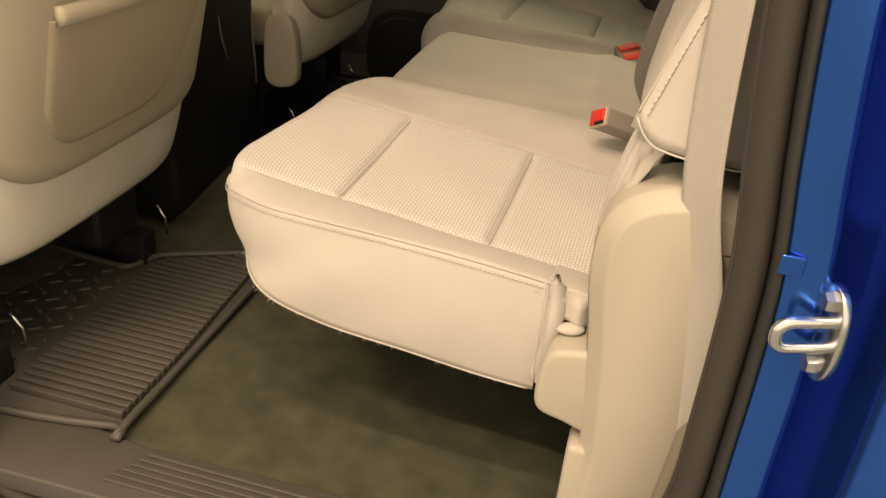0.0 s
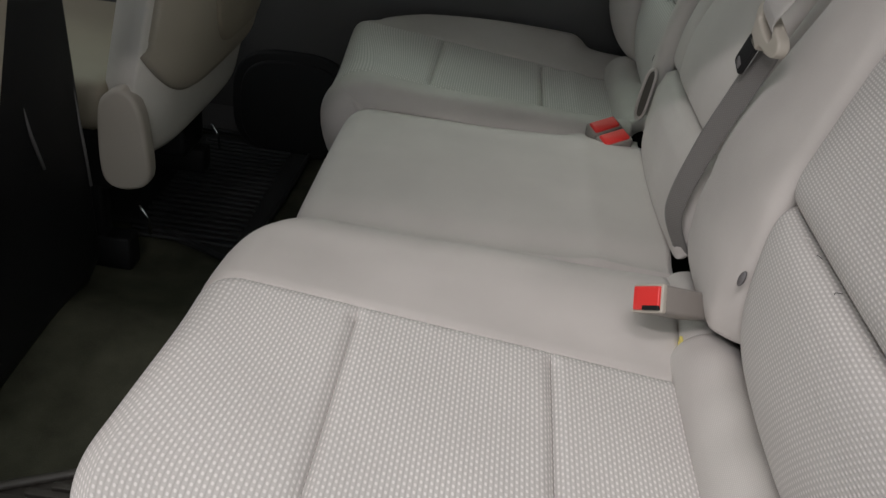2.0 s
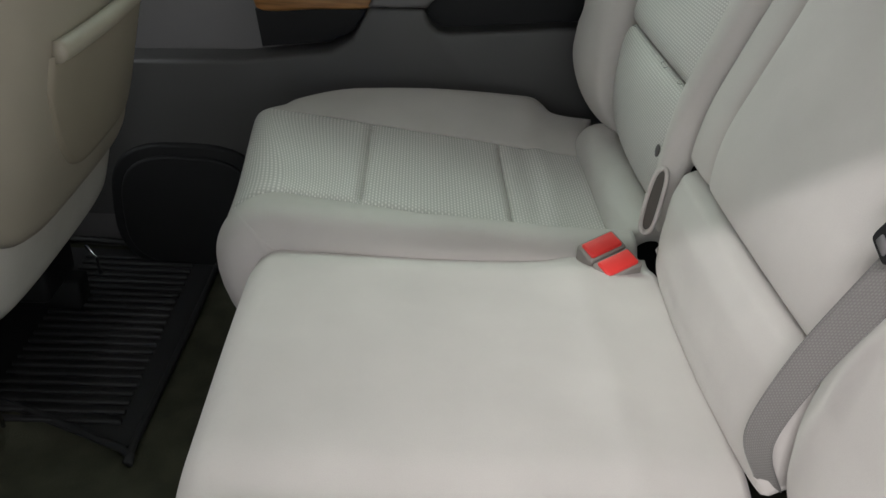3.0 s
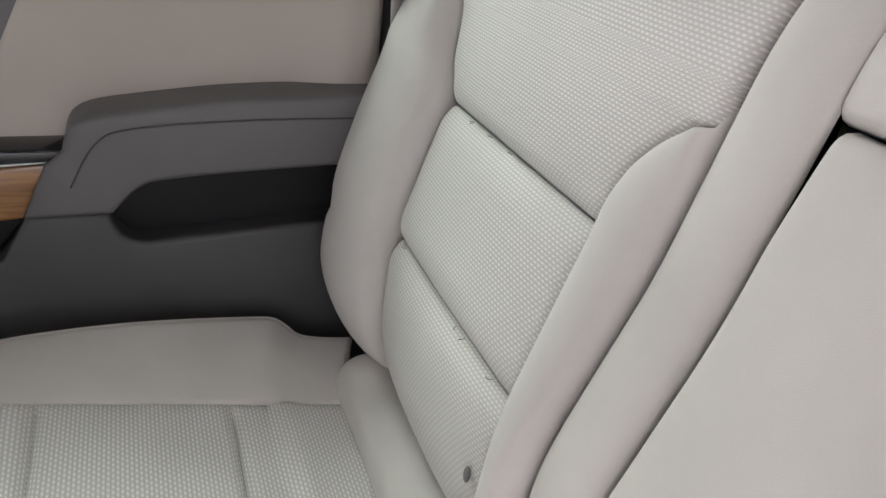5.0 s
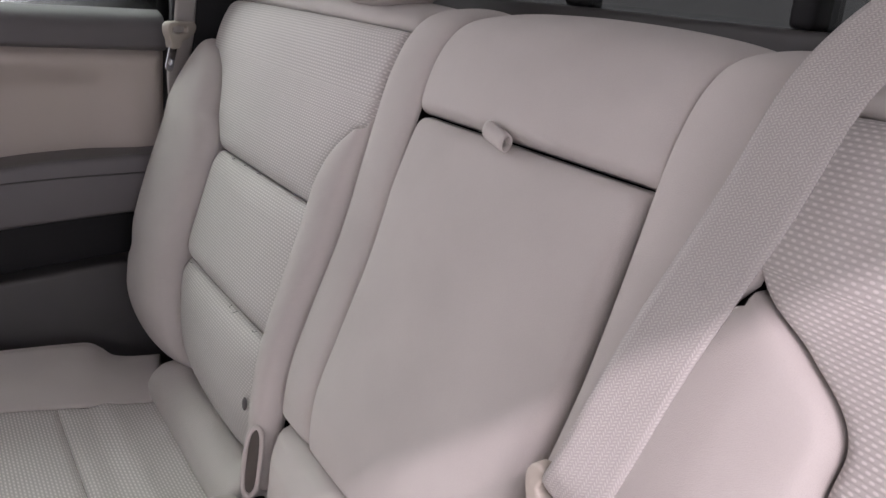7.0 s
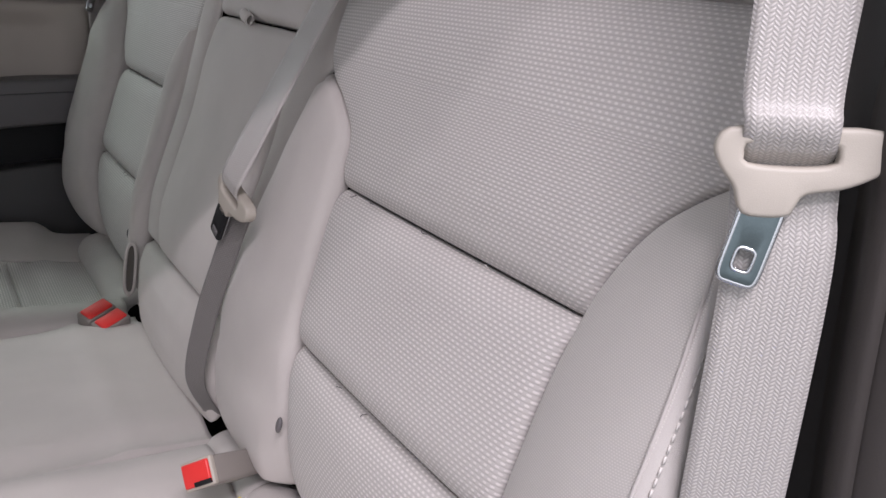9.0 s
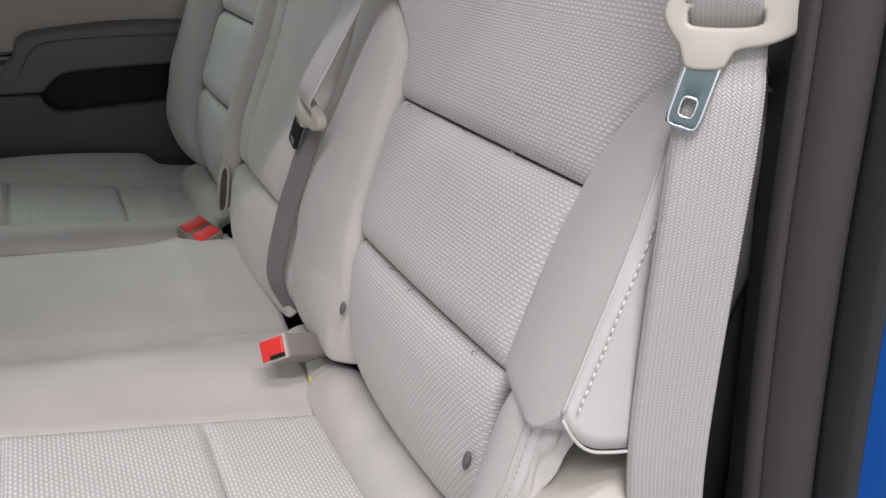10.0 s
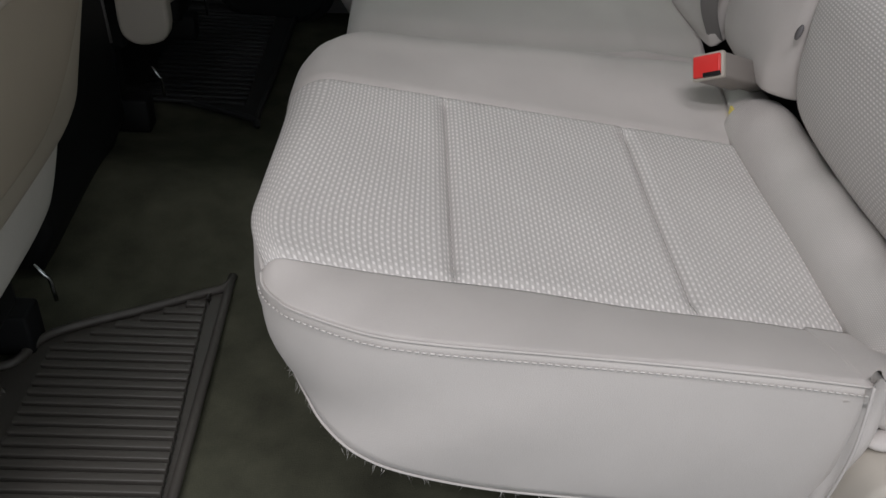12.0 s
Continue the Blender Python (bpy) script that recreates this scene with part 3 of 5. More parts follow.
def border(pad, t):
    """Outer cloth border and side skirt, joined along a piped and stitched edge."""
    k = (pad.po - pad.yo) / 0.100
    lift = pad.crest_o - 0.400
    place = lambda a: np.c_[a[:, 0], pad.po - (0.076 - a[:, 1]) * k, a[:, 2] + lift]
    rim, hem = (place(RIM), place(HEM)) if pad.sign > 0 else (place(RIM_FAR), place(HEM_FAR))
    run = np.r_[0, np.cumsum(np.linalg.norm(np.diff(rim, axis=0), axis=1))]
    run /= run[-1]
    hrun = np.linspace(0, 1, len(hem))
    n = len(rim)
    p_in = np.r_[np.linspace(1.20, 2, 16)[:-1], dense(2, 2.985, 60)]
    inn = np.stack(pad.at(p_in, np.full(len(p_in), pad.po - pad.sign * 1e-3)), -1)
    inn[:, 1] = pad.po
    irun = np.r_[0, np.cumsum(np.linalg.norm(np.diff(inn, axis=0), axis=1))]
    irun /= irun[-1]

    def top(u, w):
        a = [np.interp(u, irun, inn[:, i]) for i in range(3)]
        b = [np.interp(u, run, rim[:, i]) for i in range(3)]
        swell = 0.0045 * np.sin(np.pi * w) ** 0.8 + 0.0008 * np.sin(u * 50) * np.sin(w * 3)
        x, y, z = (a[i] + (b[i] - a[i]) * w for i in range(3))
        return x, y, z + swell * np.clip(0.2 + u * 6, 0, 1)
    sheet("outer_bolster", CLOTH, t, np.r_[np.linspace(0, 0.25, 30)[:-1], np.linspace(0.25, 1, 50)], np.linspace(0, 1, 18), top, (0, 0, 1), 0.0015, label="plain cloth outer border")
    plan = np.gradient(rim[:, :2], axis=0)
    plan /= np.linalg.norm(plan, axis=1, keepdims=True)
    nor = np.stack([plan[:, 1], -plan[:, 0]], -1) * (1.0 if pad.sign > 0 else -1.0)

    ys = np.linspace(pad.pi + 0.004 * pad.sign, pad.po + 0.014 * pad.sign, 24)
    lead = np.stack(pad.at(np.full(24, 1.33), ys), -1)
    rim2 = np.r_[lead, rim]
    run2 = np.r_[np.linspace(0, 0.40, 24), 0.43 + 0.57 * run]
    nor2 = np.r_[np.repeat([(-0.2, 0.0)], 22, 0), np.repeat([(-0.9, -0.4 * pad.sign)], 2, 0), nor]
    hem2 = np.r_[lead + np.array([0.020, 0, 0]), hem]
    hem2[:24, 2] = hem[0, 2]
    hrun = np.r_[np.linspace(0, 0.40, 24), 0.43 + 0.57 * hrun]

    def side(u, w):
        a = [np.interp(u, run2, rim2[:, i]) for i in range(3)]
        b = [np.interp(u, hrun, hem2[:, i]) for i in range(3)]
        out = (0.007 - 0.003 * bump_at(u - 0.42, 0.02)) * np.sin(np.pi * np.clip(w, 0, 1) ** 1.2) ** 0.9 + 0.001 * bump_at(u - 0.485, 0.05) * np.sin(np.pi * np.clip(w, 0, 1) ** 1.5) ** 0.9 + 0.0012 * np.sin(u * 34 + w * 2) * np.sin(w * 3)
        m = [np.interp(u, run2, nor2[:, i]) for i in range(2)]
        return a[0] + (b[0] - a[0]) * w ** 1.45 + m[0] * out, a[1] + (b[1] - a[1]) * w ** 1.45 + m[1] * out, a[2] + (b[2] - a[2]) * w
    sheet("side_skirt", CLOTH, t, np.linspace(0, 1, 130), np.linspace(0, 1, 18), side, (0, -pad.sign, 0), 0.008)
    out3 = np.c_[nor * 0.0030, np.full(n, -0.0075)]
    stitches("stitching", t, (rim + out3)[6:])
    tube("piping", CLOTH, t, (rim + np.c_[nor * 0.0006, np.full(n, -0.0004)])[2:], 0.0013, sides=6)
    hem_line = np.stack(side(np.linspace(0.01, 0.99, 80), np.full(80, 1.0)), -1)
    tube("hem", CLOTH, t, hem_line, 0.0013, sides=6)
    rng = random.Random(5)
    bm = bmesh.new()
    for k in range(260):
        c = Vector(hem_line[int((rng.random() ** 0.8) * 79)]) + Vector((rng.uniform(-1, 1), rng.uniform(-1, 1), 0)) * 0.003
        tip = c + Vector((rng.uniform(-4, 4), rng.uniform(-4, 4) - 2 * pad.sign, rng.uniform(-6, -1))) * 0.001
        e = Vector((rng.uniform(-1, 1), rng.uniform(-1, 1), 0.3)).normalized() * 0.00022
        f = e.cross(tip - c).normalized() * 0.00022
        base = [bm.verts.new(c + q) for q in (e, f, -e - f)]
        top_v = bm.verts.new(tip)
        for i in range(3):
            bm.faces.new((base[i], base[(i + 1) % 3], top_v))
    tagged(part("hem_fringe", bm, THREAD, t), "loose pale threads along the hem", kind="stuff")


def cushion(name, label, pad):
    t = thing(name, (0.28, (pad.yo + pad.yi) / 2, 0.24), label, "seat cushion", "rear bench cushions")
    ps = np.r_[np.linspace(0, 1, 6)[:-1], np.linspace(1, 2, 12)[:-1], dense(2, 3, 70)]
    border(pad, t)
    sheet("inner_bolster", CLOTH, t, ps, dense(pad.pi, pad.yi, 34, 0.5), pad.at, (0, 0, 1), label="plain cloth inner border")
    ym = dense(pad.po, pad.pi, 56, 0.6)
    a, b = pad.p_of(0.185), pad.p_of(0.387)
    sheet("front_panel", WEAVE, t, np.r_[np.linspace(1.31, 2, 12)[:-1], dense(2, a, 24, 0.6)], ym, pad.at, (0, 0, 1), label="woven cloth insert")
    sheet("middle_panel", WEAVE, t, dense(a, b, 34, 0.6), ym, pad.at, (0, 0, 1), label="woven cloth insert")
    sheet("rear_panel", WEAVE, t, dense(b, 3, 28, 0.6), ym, pad.at, (0, 0, 1), label="woven cloth insert")
    skirt(pad, pad.yi, pad.ri, 0.52, lambda x: 0.26 + 0 * x, t, "inner_skirt", CLOTH, 0.006, False)
    lo, hi = sorted((pad.yo, pad.yi))
    prism("seat_pan", BLACK, t, [(0.12, 0.31), (0.16, 0.285), (0.46, 0.262), (0.53, 0.262), (0.53, 0.325), (0.12, 0.33)], "y", lo + 0.05, hi - 0.05, 0.006, "black steel seat pan")
    return t


NEAR_PAD = Pad(-0.024, 0.076, 0.403, 0.612, 0.013, 0.400, 0.394, 0.190, 0.13, 0.050)
FAR_PAD = Pad(1.515, 1.378, 1.097, 0.995, 0.004, 0.406, 0.408, 0.17, 0.08, 0.080)
near_cushion = cushion("seat_cushion", "grey beige cloth seat cushion with a woven insert", NEAR_PAD)
block("care_tag", material("yellow_tag", (0.75, 0.62, 0.16), 0.6, bump=0), near_cushion, (0.527, 0.446, 0.340), (0.530, 0.458, 0.366), 0.0004, "tiny yellow cloth tag")
cushion("seat_cushion", "grey beige cloth seat cushion beside the far door", FAR_PAD)


def middle_cushion():
    t = thing("seat_cushion", (0.3, 0.8, 0.26), "plain grey beige middle seat cushion", "seat cushion", "rear bench cushions")

    def fn(p, y):
        r, xf = 0.045, 0.062 + 0.0 * y
        edge = 0.012 * (bump_at(y - 0.60, 0.03) + bump_at(y - 1.0, 0.03))
        zt = 0.381 - edge + 0.0015 * np.sin(17 * y)
        th = np.clip(p - 1, 0, 1) * np.pi / 2
        x = np.where(p < 2, xf + r - r * np.cos(th) + 0.02 * np.clip(1 - p, 0, 1), xf + r + (0.54 - xf - r) * np.clip(p - 2, 0, 1))
        sag = -0.004 * bump_at(x - 0.30, 0.14) + 0.0045 * bump_at(x - 0.445, 0.022) - 0.004 * rise(x, 0.47, 0.54)
        z = np.where(p < 2, zt - r + r * np.sin(th) - WALL_H * np.clip(1 - p, 0, 1), zt + sag)
        return x, y, z
    sheet("cushion_cover", CLOTH, t, np.r_[np.linspace(0, 1, 5)[:-1], np.linspace(1, 2, 12)[:-1], dense(2, 3, 60)], np.linspace(0.588, 1.012, 60), fn, (0, 0, 1), 0.06)
    block("seat_pan", BLACK, t, (0.10, 0.62, 0.25), (0.53, 0.98, 0.32), 0.01, "black steel seat pan")


middle_cushion()


def seat_roll(label, ya, yb, x0=0.520, lift=0.0):
    """Cloth roll filling the gap between cushion and backrest."""
    t = thing("seat_roll", (0.55, (ya + yb) / 2, 0.32), label, "seat roll", "seat rolls")

    def fn(a, y):
        e = np.clip(np.minimum(y - min(ya, yb), max(ya, yb) - y) / 0.02, 0, 1)
        k = 0.6 + 0.4 * np.sqrt(np.clip(1 - (1 - e) ** 2, 0, 1))
        wr = 1 + 0.04 * np.sin(y * 37) + 0.03 * np.sin(y * 83)
        return x0 + 0.034 - 0.038 * np.cos(a) * k, y, 0.338 + lift + 0.045 * np.sin(a) ** 0.8 * k * wr + 0.012 * (a / np.pi)
    sheet("roll_cover", TWILL, t, np.linspace(0.02, np.pi - 0.02, 20), dense(ya, yb, 50, 0.5), fn, (0, 0, 1), 0.01)
    ys = np.linspace(ya + 0.01, yb - 0.01, 40)
    tube("roll_seam", CLOTH, t, np.stack(np.broadcast_arrays(*fn(np.full(40, 2.75), ys)), -1), 0.0016, sides=6)


seat_roll("grey beige cloth roll behind the seat cushion", 0.030, 0.452)
seat_roll("low grey beige cloth roll under the buckle strap", 0.458, 0.602, 0.522, -0.014)
seat_roll("grey beige cloth roll behind the far cushion", 1.05, 1.43)

# ---- backrests ----
_prof = smooth_loop([(0.610, 0.370), (0.588, 0.388), (0.571, 0.412), (0.561, 0.445), (0.558, 0.49), (0.567, 0.566), (0.590, 0.642), (0.615, 0.72), (0.634, 0.80), (0.656, 0.88), (0.682, 0.923), (0.718, 0.936), (0.762, 0.934), (0.81, 0.905)], 12, False)
_arc = np.r_[0, np.cumsum(np.linalg.norm(np.diff(_prof, axis=0), axis=1))]
_nor = np.gradient(_prof, axis=0)
_nor = np.stack([-_nor[:, 1], _nor[:, 0]], -1)
_nor /= np.linalg.norm(_nor, axis=1, keepdims=True)
ARC_END = _arc[-1]


def arc_of(z):
    """Length along the backrest at height z, on its front face."""
    k = int(np.argmax(_prof[:, 1]))
    return float(np.interp(z, _prof[:k + 1, 1], _arc[:k + 1]))


def on_back(s, y, out):
    take = lambda a: np.interp(s, _arc, a)
    low = np.interp(take(_prof[:, 1]), [0.37, 0.388, 0.412, 0.445, 0.49], [0.063, 0.041, 0.024, 0.012, 0.002]) * (s < arc_of(0.5))
    full = low * rise(y, 0.385, 0.425) * (1 - rise(y, 1.0, 1.04))
    return take(_prof[:, 0]) - full + take(_nor[:, 0]) * out, y + 0 * s, take(_prof[:, 1]) + take(_nor[:, 1]) * out


def height_at(s):
    return np.interp(s, _arc, _prof[:, 1]) + np.where(s > arc_of(0.935), (s - arc_of(0.935)), 0)


def strip(name, mat, t, za, zb, left, right, puff, n_s=50, n_v=36, edge=0.010, label="", power=0.5, sa=None, sb=None, flange=0.03, swell_of=None, edge_v=None, roll=0.012):
    """A padded panel of a backrest between two boundary curves left(z), right(z)."""
    sa = arc_of(za) if sa is None else sa
    edge_v = edge if edge_v is None else edge_v
    sb = arc_of(zb) if sb is None else sb

    def fn(s, v):
        z = height_at(s)
        l, r = left(z), right(z)
        y = l + (r - l) * v
        k = np.clip((s - sa) / (sb - sa), 0, 1)
        w = np.abs(r - l)
        ds = np.minimum(s - sa, sb - s)
        dv = np.minimum(v, 1 - v) * w
        lip = np.clip(ds / roll, 0, 1)
        lap = np.clip(dv / 0.012, 0, 1)
        sink = edge * (1 - np.sqrt(np.clip(1 - (1 - lip) ** 2, 0, 1))) + edge_v * (1 - np.sqrt(np.clip(1 - (1 - lap) ** 2, 0, 1)))
        swell = puff * np.clip(4 * v * (1 - v), 0, 1) ** power * np.clip(6 * k * (1 - k), 0, 1) ** 0.5
        if swell_of is not None:
            lap = np.clip((1 - v) * w / 0.012, 0, 1)
            sink = edge * (1 - np.sqrt(np.clip(1 - (1 - lip) ** 2, 0, 1))) * rise(v, 0.2, 0.6) + edge * (1 - np.sqrt(np.clip(1 - (1 - lap) ** 2, 0, 1)))
            swell = swell_of(v, k)
            s = s + corner_lift(v * w, k)
        return on_back(s, y, swell - sink)
    return sheet(name, mat, t, dense(sa, sb, n_s, 0.5), dense(0, 1, n_v, 0.6), fn, (-1, 0, 0.2), flange, label)


def corner_lift(d, k):
    """Rise along the backrest that rounds off a bolster's lower outer corner."""
    return 0.020 * np.clip(1 - d / 0.032, 0, 1) ** 2 * np.clip(1 - k, 0, 1) ** 3


def curve(*pts):
    a = np.array(pts, float)
    return lambda z: np.interp(z, smooth_z(a[:, 0]), smooth_z(a[:, 1]))


def smooth_z(col):
    return smooth_loop([(c,) for c in col], 8, False)[:, 0]


def snags(parent, z, y0, y1, seed, count=6):
    """Tiny loose threads pulled out of a cross seam."""
    rng = random.Random(seed)
    for k in range(count):
        y = y0 + (y1 - y0) * rng.random()
        a = np.array([float(q) for q in on_back(np.array(arc_of(z)), np.array(y), np.array(-0.001))])
        tip = a + np.array([-rng.uniform(3, 6), rng.uniform(-4, 4), rng.uniform(-3, 4)]) * 0.001
        bend = (a + tip) / 2 + np.array([-2, rng.uniform(-2, 2), rng.uniform(-2, 2)]) * 0.001
        tube("loose_thread", DARK if k % 2 else THREAD, parent, smooth_loop([a, bend, tip], 4, False), 0.00035, sides=5)


def near_backrest():
    t = thing("rear_bench_back", (0.62, 0.25, 0.40), "grey beige cloth backrest with woven inserts and side bolsters", "backrest", "rear bench backrests")
    il = curve((0.36, 0.058), (0.64, 0.056), (0.72, 0.046), (0.76, 0.030), (0.79, 0.008), (0.812, -0.018), (0.832, -0.048), (0.86, -0.064), (1.1, -0.060))
    ir = curve((0.36, 0.395), (0.47, 0.390), (0.565, 0.402), (0.72, 0.417), (0.77, 0.418), (0.80, 0.452), (0.825, 0.492), (0.87, 0.505), (1.1, 0.51))
    eo = curve((0.36, -0.035), (0.57, -0.066), (0.8, -0.074), (0.85, -0.070), (1.1, -0.06))
    ei = curve((0.36, 0.53), (0.42, 0.588), (0.55, 0.600), (0.7, 0.560), (0.80, 0.515), (0.825, 0.497), (1.1, 0.515))
    strip("lower_panel", WEAVE_BACK, t, 0.376, 0.566, il, ir, roll=0.026, edge_v=0.010, edge=0.013, puff=0.016, label="woven cloth insert")
    strip("middle_panel", WEAVE_BACK, t, 0.566, 0.72, il, ir, roll=0.026, edge_v=0.010, edge=0.013, puff=0.014, label="woven cloth insert")
    strip("upper_panel", WEAVE_BACK, t, 0.72, 0.923, il, ir, 0.012, 70, 60, edge=0.013, edge_v=0.010, roll=0.022, label="woven cloth insert")
    strip("inner_bolster", CLOTH, t, 0.40, 0.822, ir, ei, 0.021, 60, 40, 0.012, label="plain cloth side bolster")
    swell = lambda v, k: (0.040 * np.clip(1 - v ** 2.0, 0, 1) ** 0.8) * (0.25 + 0.75 * np.clip(4.5 * (1.06 - k), 0, 1) ** 0.7)
    strip("outer_bolster", TWILL, t, 0.575, 0.836, eo, il, 0.034, 60, 36, 0.010, label="fine cloth side bolster", swell_of=swell)
    strip("top_roll", CLOTH, t, 0, 0, il, ir, 0.010, 40, 50, sa=arc_of(0.923), sb=ARC_END)
    # outer side face behind the bolster
    def side(s, w):
        k = (s - arc_of(0.575)) / (arc_of(0.836) - arc_of(0.575))
        x, y, z = on_back(s + corner_lift(0.125 * w, k), 0 * s, swell(0.0, np.clip(k, 0, 1)))
        d = np.clip((height_at(s) - 0.585) / 0.3, 0, 1)
        return x + 0.125 * w, -0.0705 - 0.010 * np.sin(np.pi * w) - 0.006 * d + 0.02 * w ** 2, z + 0.012 * w * (1 - d) - 0.035 * w
    sheet("side_panel", CLOTH, t, np.linspace(arc_of(0.578), arc_of(0.923), 40), np.linspace(0, 1, 14), side, (0, -1, 0), 0.012, "smooth pale side panel")
    ww = np.linspace(0, 1, 24)
    cord = np.stack(np.broadcast_arrays(*side(np.full(24, arc_of(0.578)), ww)), -1) + np.array([0, -0.001, -0.002])
    tube("edge_piping", CLOTH, t, cord, 0.0012, sides=8)
    ss = np.linspace(arc_of(0.598), arc_of(0.835), 60)
    edge_line = lambda d: np.stack(on_back(ss, np.full(60, -0.0705), swell(0.0, (ss - ss[0]) / (ss[-1] - ss[0])) + d), -1)
    line = edge_line(0.0) + np.array([0.008, -0.0045, 0.001])
    stitches("stitching", t, line, 0.0062, 0.0046, 0.0008)
    line = edge_line(0.0006)
    tube("seam_piping", CLOTH, t, line, 0.0013, sides=6)
    block("back_shell", DARK, t, (0.70, -0.04, 0.42), (0.80, 0.56, 0.90), 0.02, "dark grey carpeted back shell")
    for y in (0.385, 0.066):
        bm = bmesh.new()
        bmesh.ops.create_uvsphere(bm, u_segments=14, v_segments=8, radius=1, matrix=Matrix.Translation((0.545, y, 0.487)) @ Euler((0, radians(12), 0)).to_matrix().to_4x4() @ Matrix.Diagonal((0.003, 0.0046, 0.0085, 1)))
        part("anchor_slot", bm, GREY, t, "small grey plastic anchor slot")
    return t


near_back = near_backrest()
snags(near_back, 0.566, 0.10, 0.37, 3)
snags(near_back, 0.72, 0.10, 0.40, 4)


def lower_strap():
    """Cloth flap that runs from the outer bolster down beside the side cover."""
    t = thing("cloth_flap", (0.53, 0.0, 0.38), "grey beige cloth flap beside the plastic side cover", "seat flap")
    path = smooth_loop([(0.564, -0.012, 0.602), (0.547, -0.010, 0.570), (0.535, -0.006, 0.520), (0.527, 0.006, 0.470), (0.526, 0.011, 0.430), (0.532, 0.008, 0.374)], 10, False)

    def fn(u, w):
        k = np.linspace(0, 1, len(path))
        c = [np.interp(u, k, path[:, i]) for i in range(3)]
        wide = (0.021 + 0.007 * np.sin(np.pi * u)) * (1 - 0.34 * rise(u, 0.30, 0.66)) * (1 - 0.35 * rise(u, 0.75, 1.0))
        puff = 0.010 * np.sin(np.pi * np.clip(w, 0, 1)) ** 0.6
        return c[0] - puff, c[1] + (0.5 - w) * 2 * wide, c[2] + puff * 0.3
    sheet("flap_cover", TWILL, t, np.linspace(0, 1, 40), np.linspace(0, 1, 18), fn, (-1, 0, 0.3), 0.02)
    edge = np.stack(fn(np.linspace(0.06, 0.97, 50), np.full(50, 0.90)), -1) + np.array([-0.0006, 0, 0])
    stitches("stitching", t, edge, 0.0052, 0.0036, 0.0005)
    seam = np.stack(fn(np.linspace(0.05, 0.98, 50), np.full(50, 0.80)), -1)
    tube("seam_piping", TWILL, t, seam, 0.0012, sides=6)

    def side(u, w):
        x, y, z = fn(u, np.ones_like(u))
        fold = 0.0034 * np.sin(w * 9 + u * 14) * w + 0.0026 * np.sin(u * 34 - w * 5) * np.sin(np.pi * w)
        far = (1 - u / 0.85) ** 2
        return x + (0.007 + 0.025 * far) * w, y - (0.002 + 0.004 * far) * w + fold, z - 0.012 * w * (1 - far) - 0.004 * np.sin(np.pi * w) + fold
    sheet("folded_side", CLOTH, t, np.linspace(0, 0.85, 36), np.linspace(0, 1, 16), side, (0, -1, 0), 0.006)


lower_strap()


def far_backrest():
    t = thing("rear_bench_back", (0.62, 1.22, 0.40), "grey beige cloth backrest beside the far door", "backrest", "rear bench backrests")
    il = curve((0.36, 1.037), (0.565, 1.041), (0.72, 1.045), (0.765, 1.038), (0.795, 1.018), (0.82, 0.988), (0.842, 0.969), (1.1, 0.965))
    ir = curve((0.36, 1.372), (0.48, 1.370), (0.565, 1.383), (0.72, 1.393), (0.76, 1.415), (0.80, 1.432), (0.825, 1.452), (0.85, 1.488), (0.872, 1.510), (1.1, 1.500))
    ei = curve((0.36, 1.012), (0.5, 0.996), (0.8, 0.968), (1.1, 0.963))
    eo = curve((0.34, 1.53), (0.38, 1.557), (0.46, 1.567), (0.52, 1.562), (0.545, 1.543), (0.575, 1.563), (0.64, 1.572), (0.70, 1.570), (0.78, 1.552), (0.84, 1.524), (0.87, 1.516), (1.1, 1.504))
    strip("lower_panel", WEAVE_BACK, t, 0.376, 0.566, il, ir, roll=0.026, edge_v=0.010, edge=0.013, puff=0.014, label="woven cloth insert")
    strip("middle_panel", WEAVE_BACK, t, 0.566, 0.72, il, ir, roll=0.026, edge_v=0.010, edge=0.013, puff=0.012, label="woven cloth insert")
    strip("upper_panel", WEAVE_BACK, t, 0.72, 0.923, il, ir, 0.010, 70, 60, edge=0.013, edge_v=0.010, roll=0.022, label="woven cloth insert")
    strip("inner_bolster", CLOTH, t, 0.40, 0.84, ei, il, 0.022, 60, 30, 0.012, label="plain cloth side bolster")
    strip("outer_bolster", CLOTH, t, 0.385, 0.862, ir, eo, 0.050, 60, 36, 0.014, label="plain cloth side bolster", power=0.36)
    strip("top_roll", CLOTH, t, 0, 0, il, ir, 0.010, 40, 50, sa=arc_of(0.923), sb=ARC_END)
    block("back_shell", DARK, t, (0.70, 0.99, 0.42), (0.80, 1.46, 0.90), 0.02, "dark grey carpeted back shell")
    bm = bmesh.new()
    bmesh.ops.create_uvsphere(bm, u_segments=14, v_segments=8, radius=1, matrix=Matrix.Translation((0.546, 1.064, 0.489)) @ Matrix.Diagonal((0.003, 0.0038, 0.0085, 1)))
    part("anchor_slot", bm, GREY, t, "small grey plastic anchor slot")
    return t


far_back = far_backrest()
snags(far_back, 0.566, 1.08, 1.35, 5, 8)
snags(far_back, 0.72, 1.08, 1.37, 6, 8)


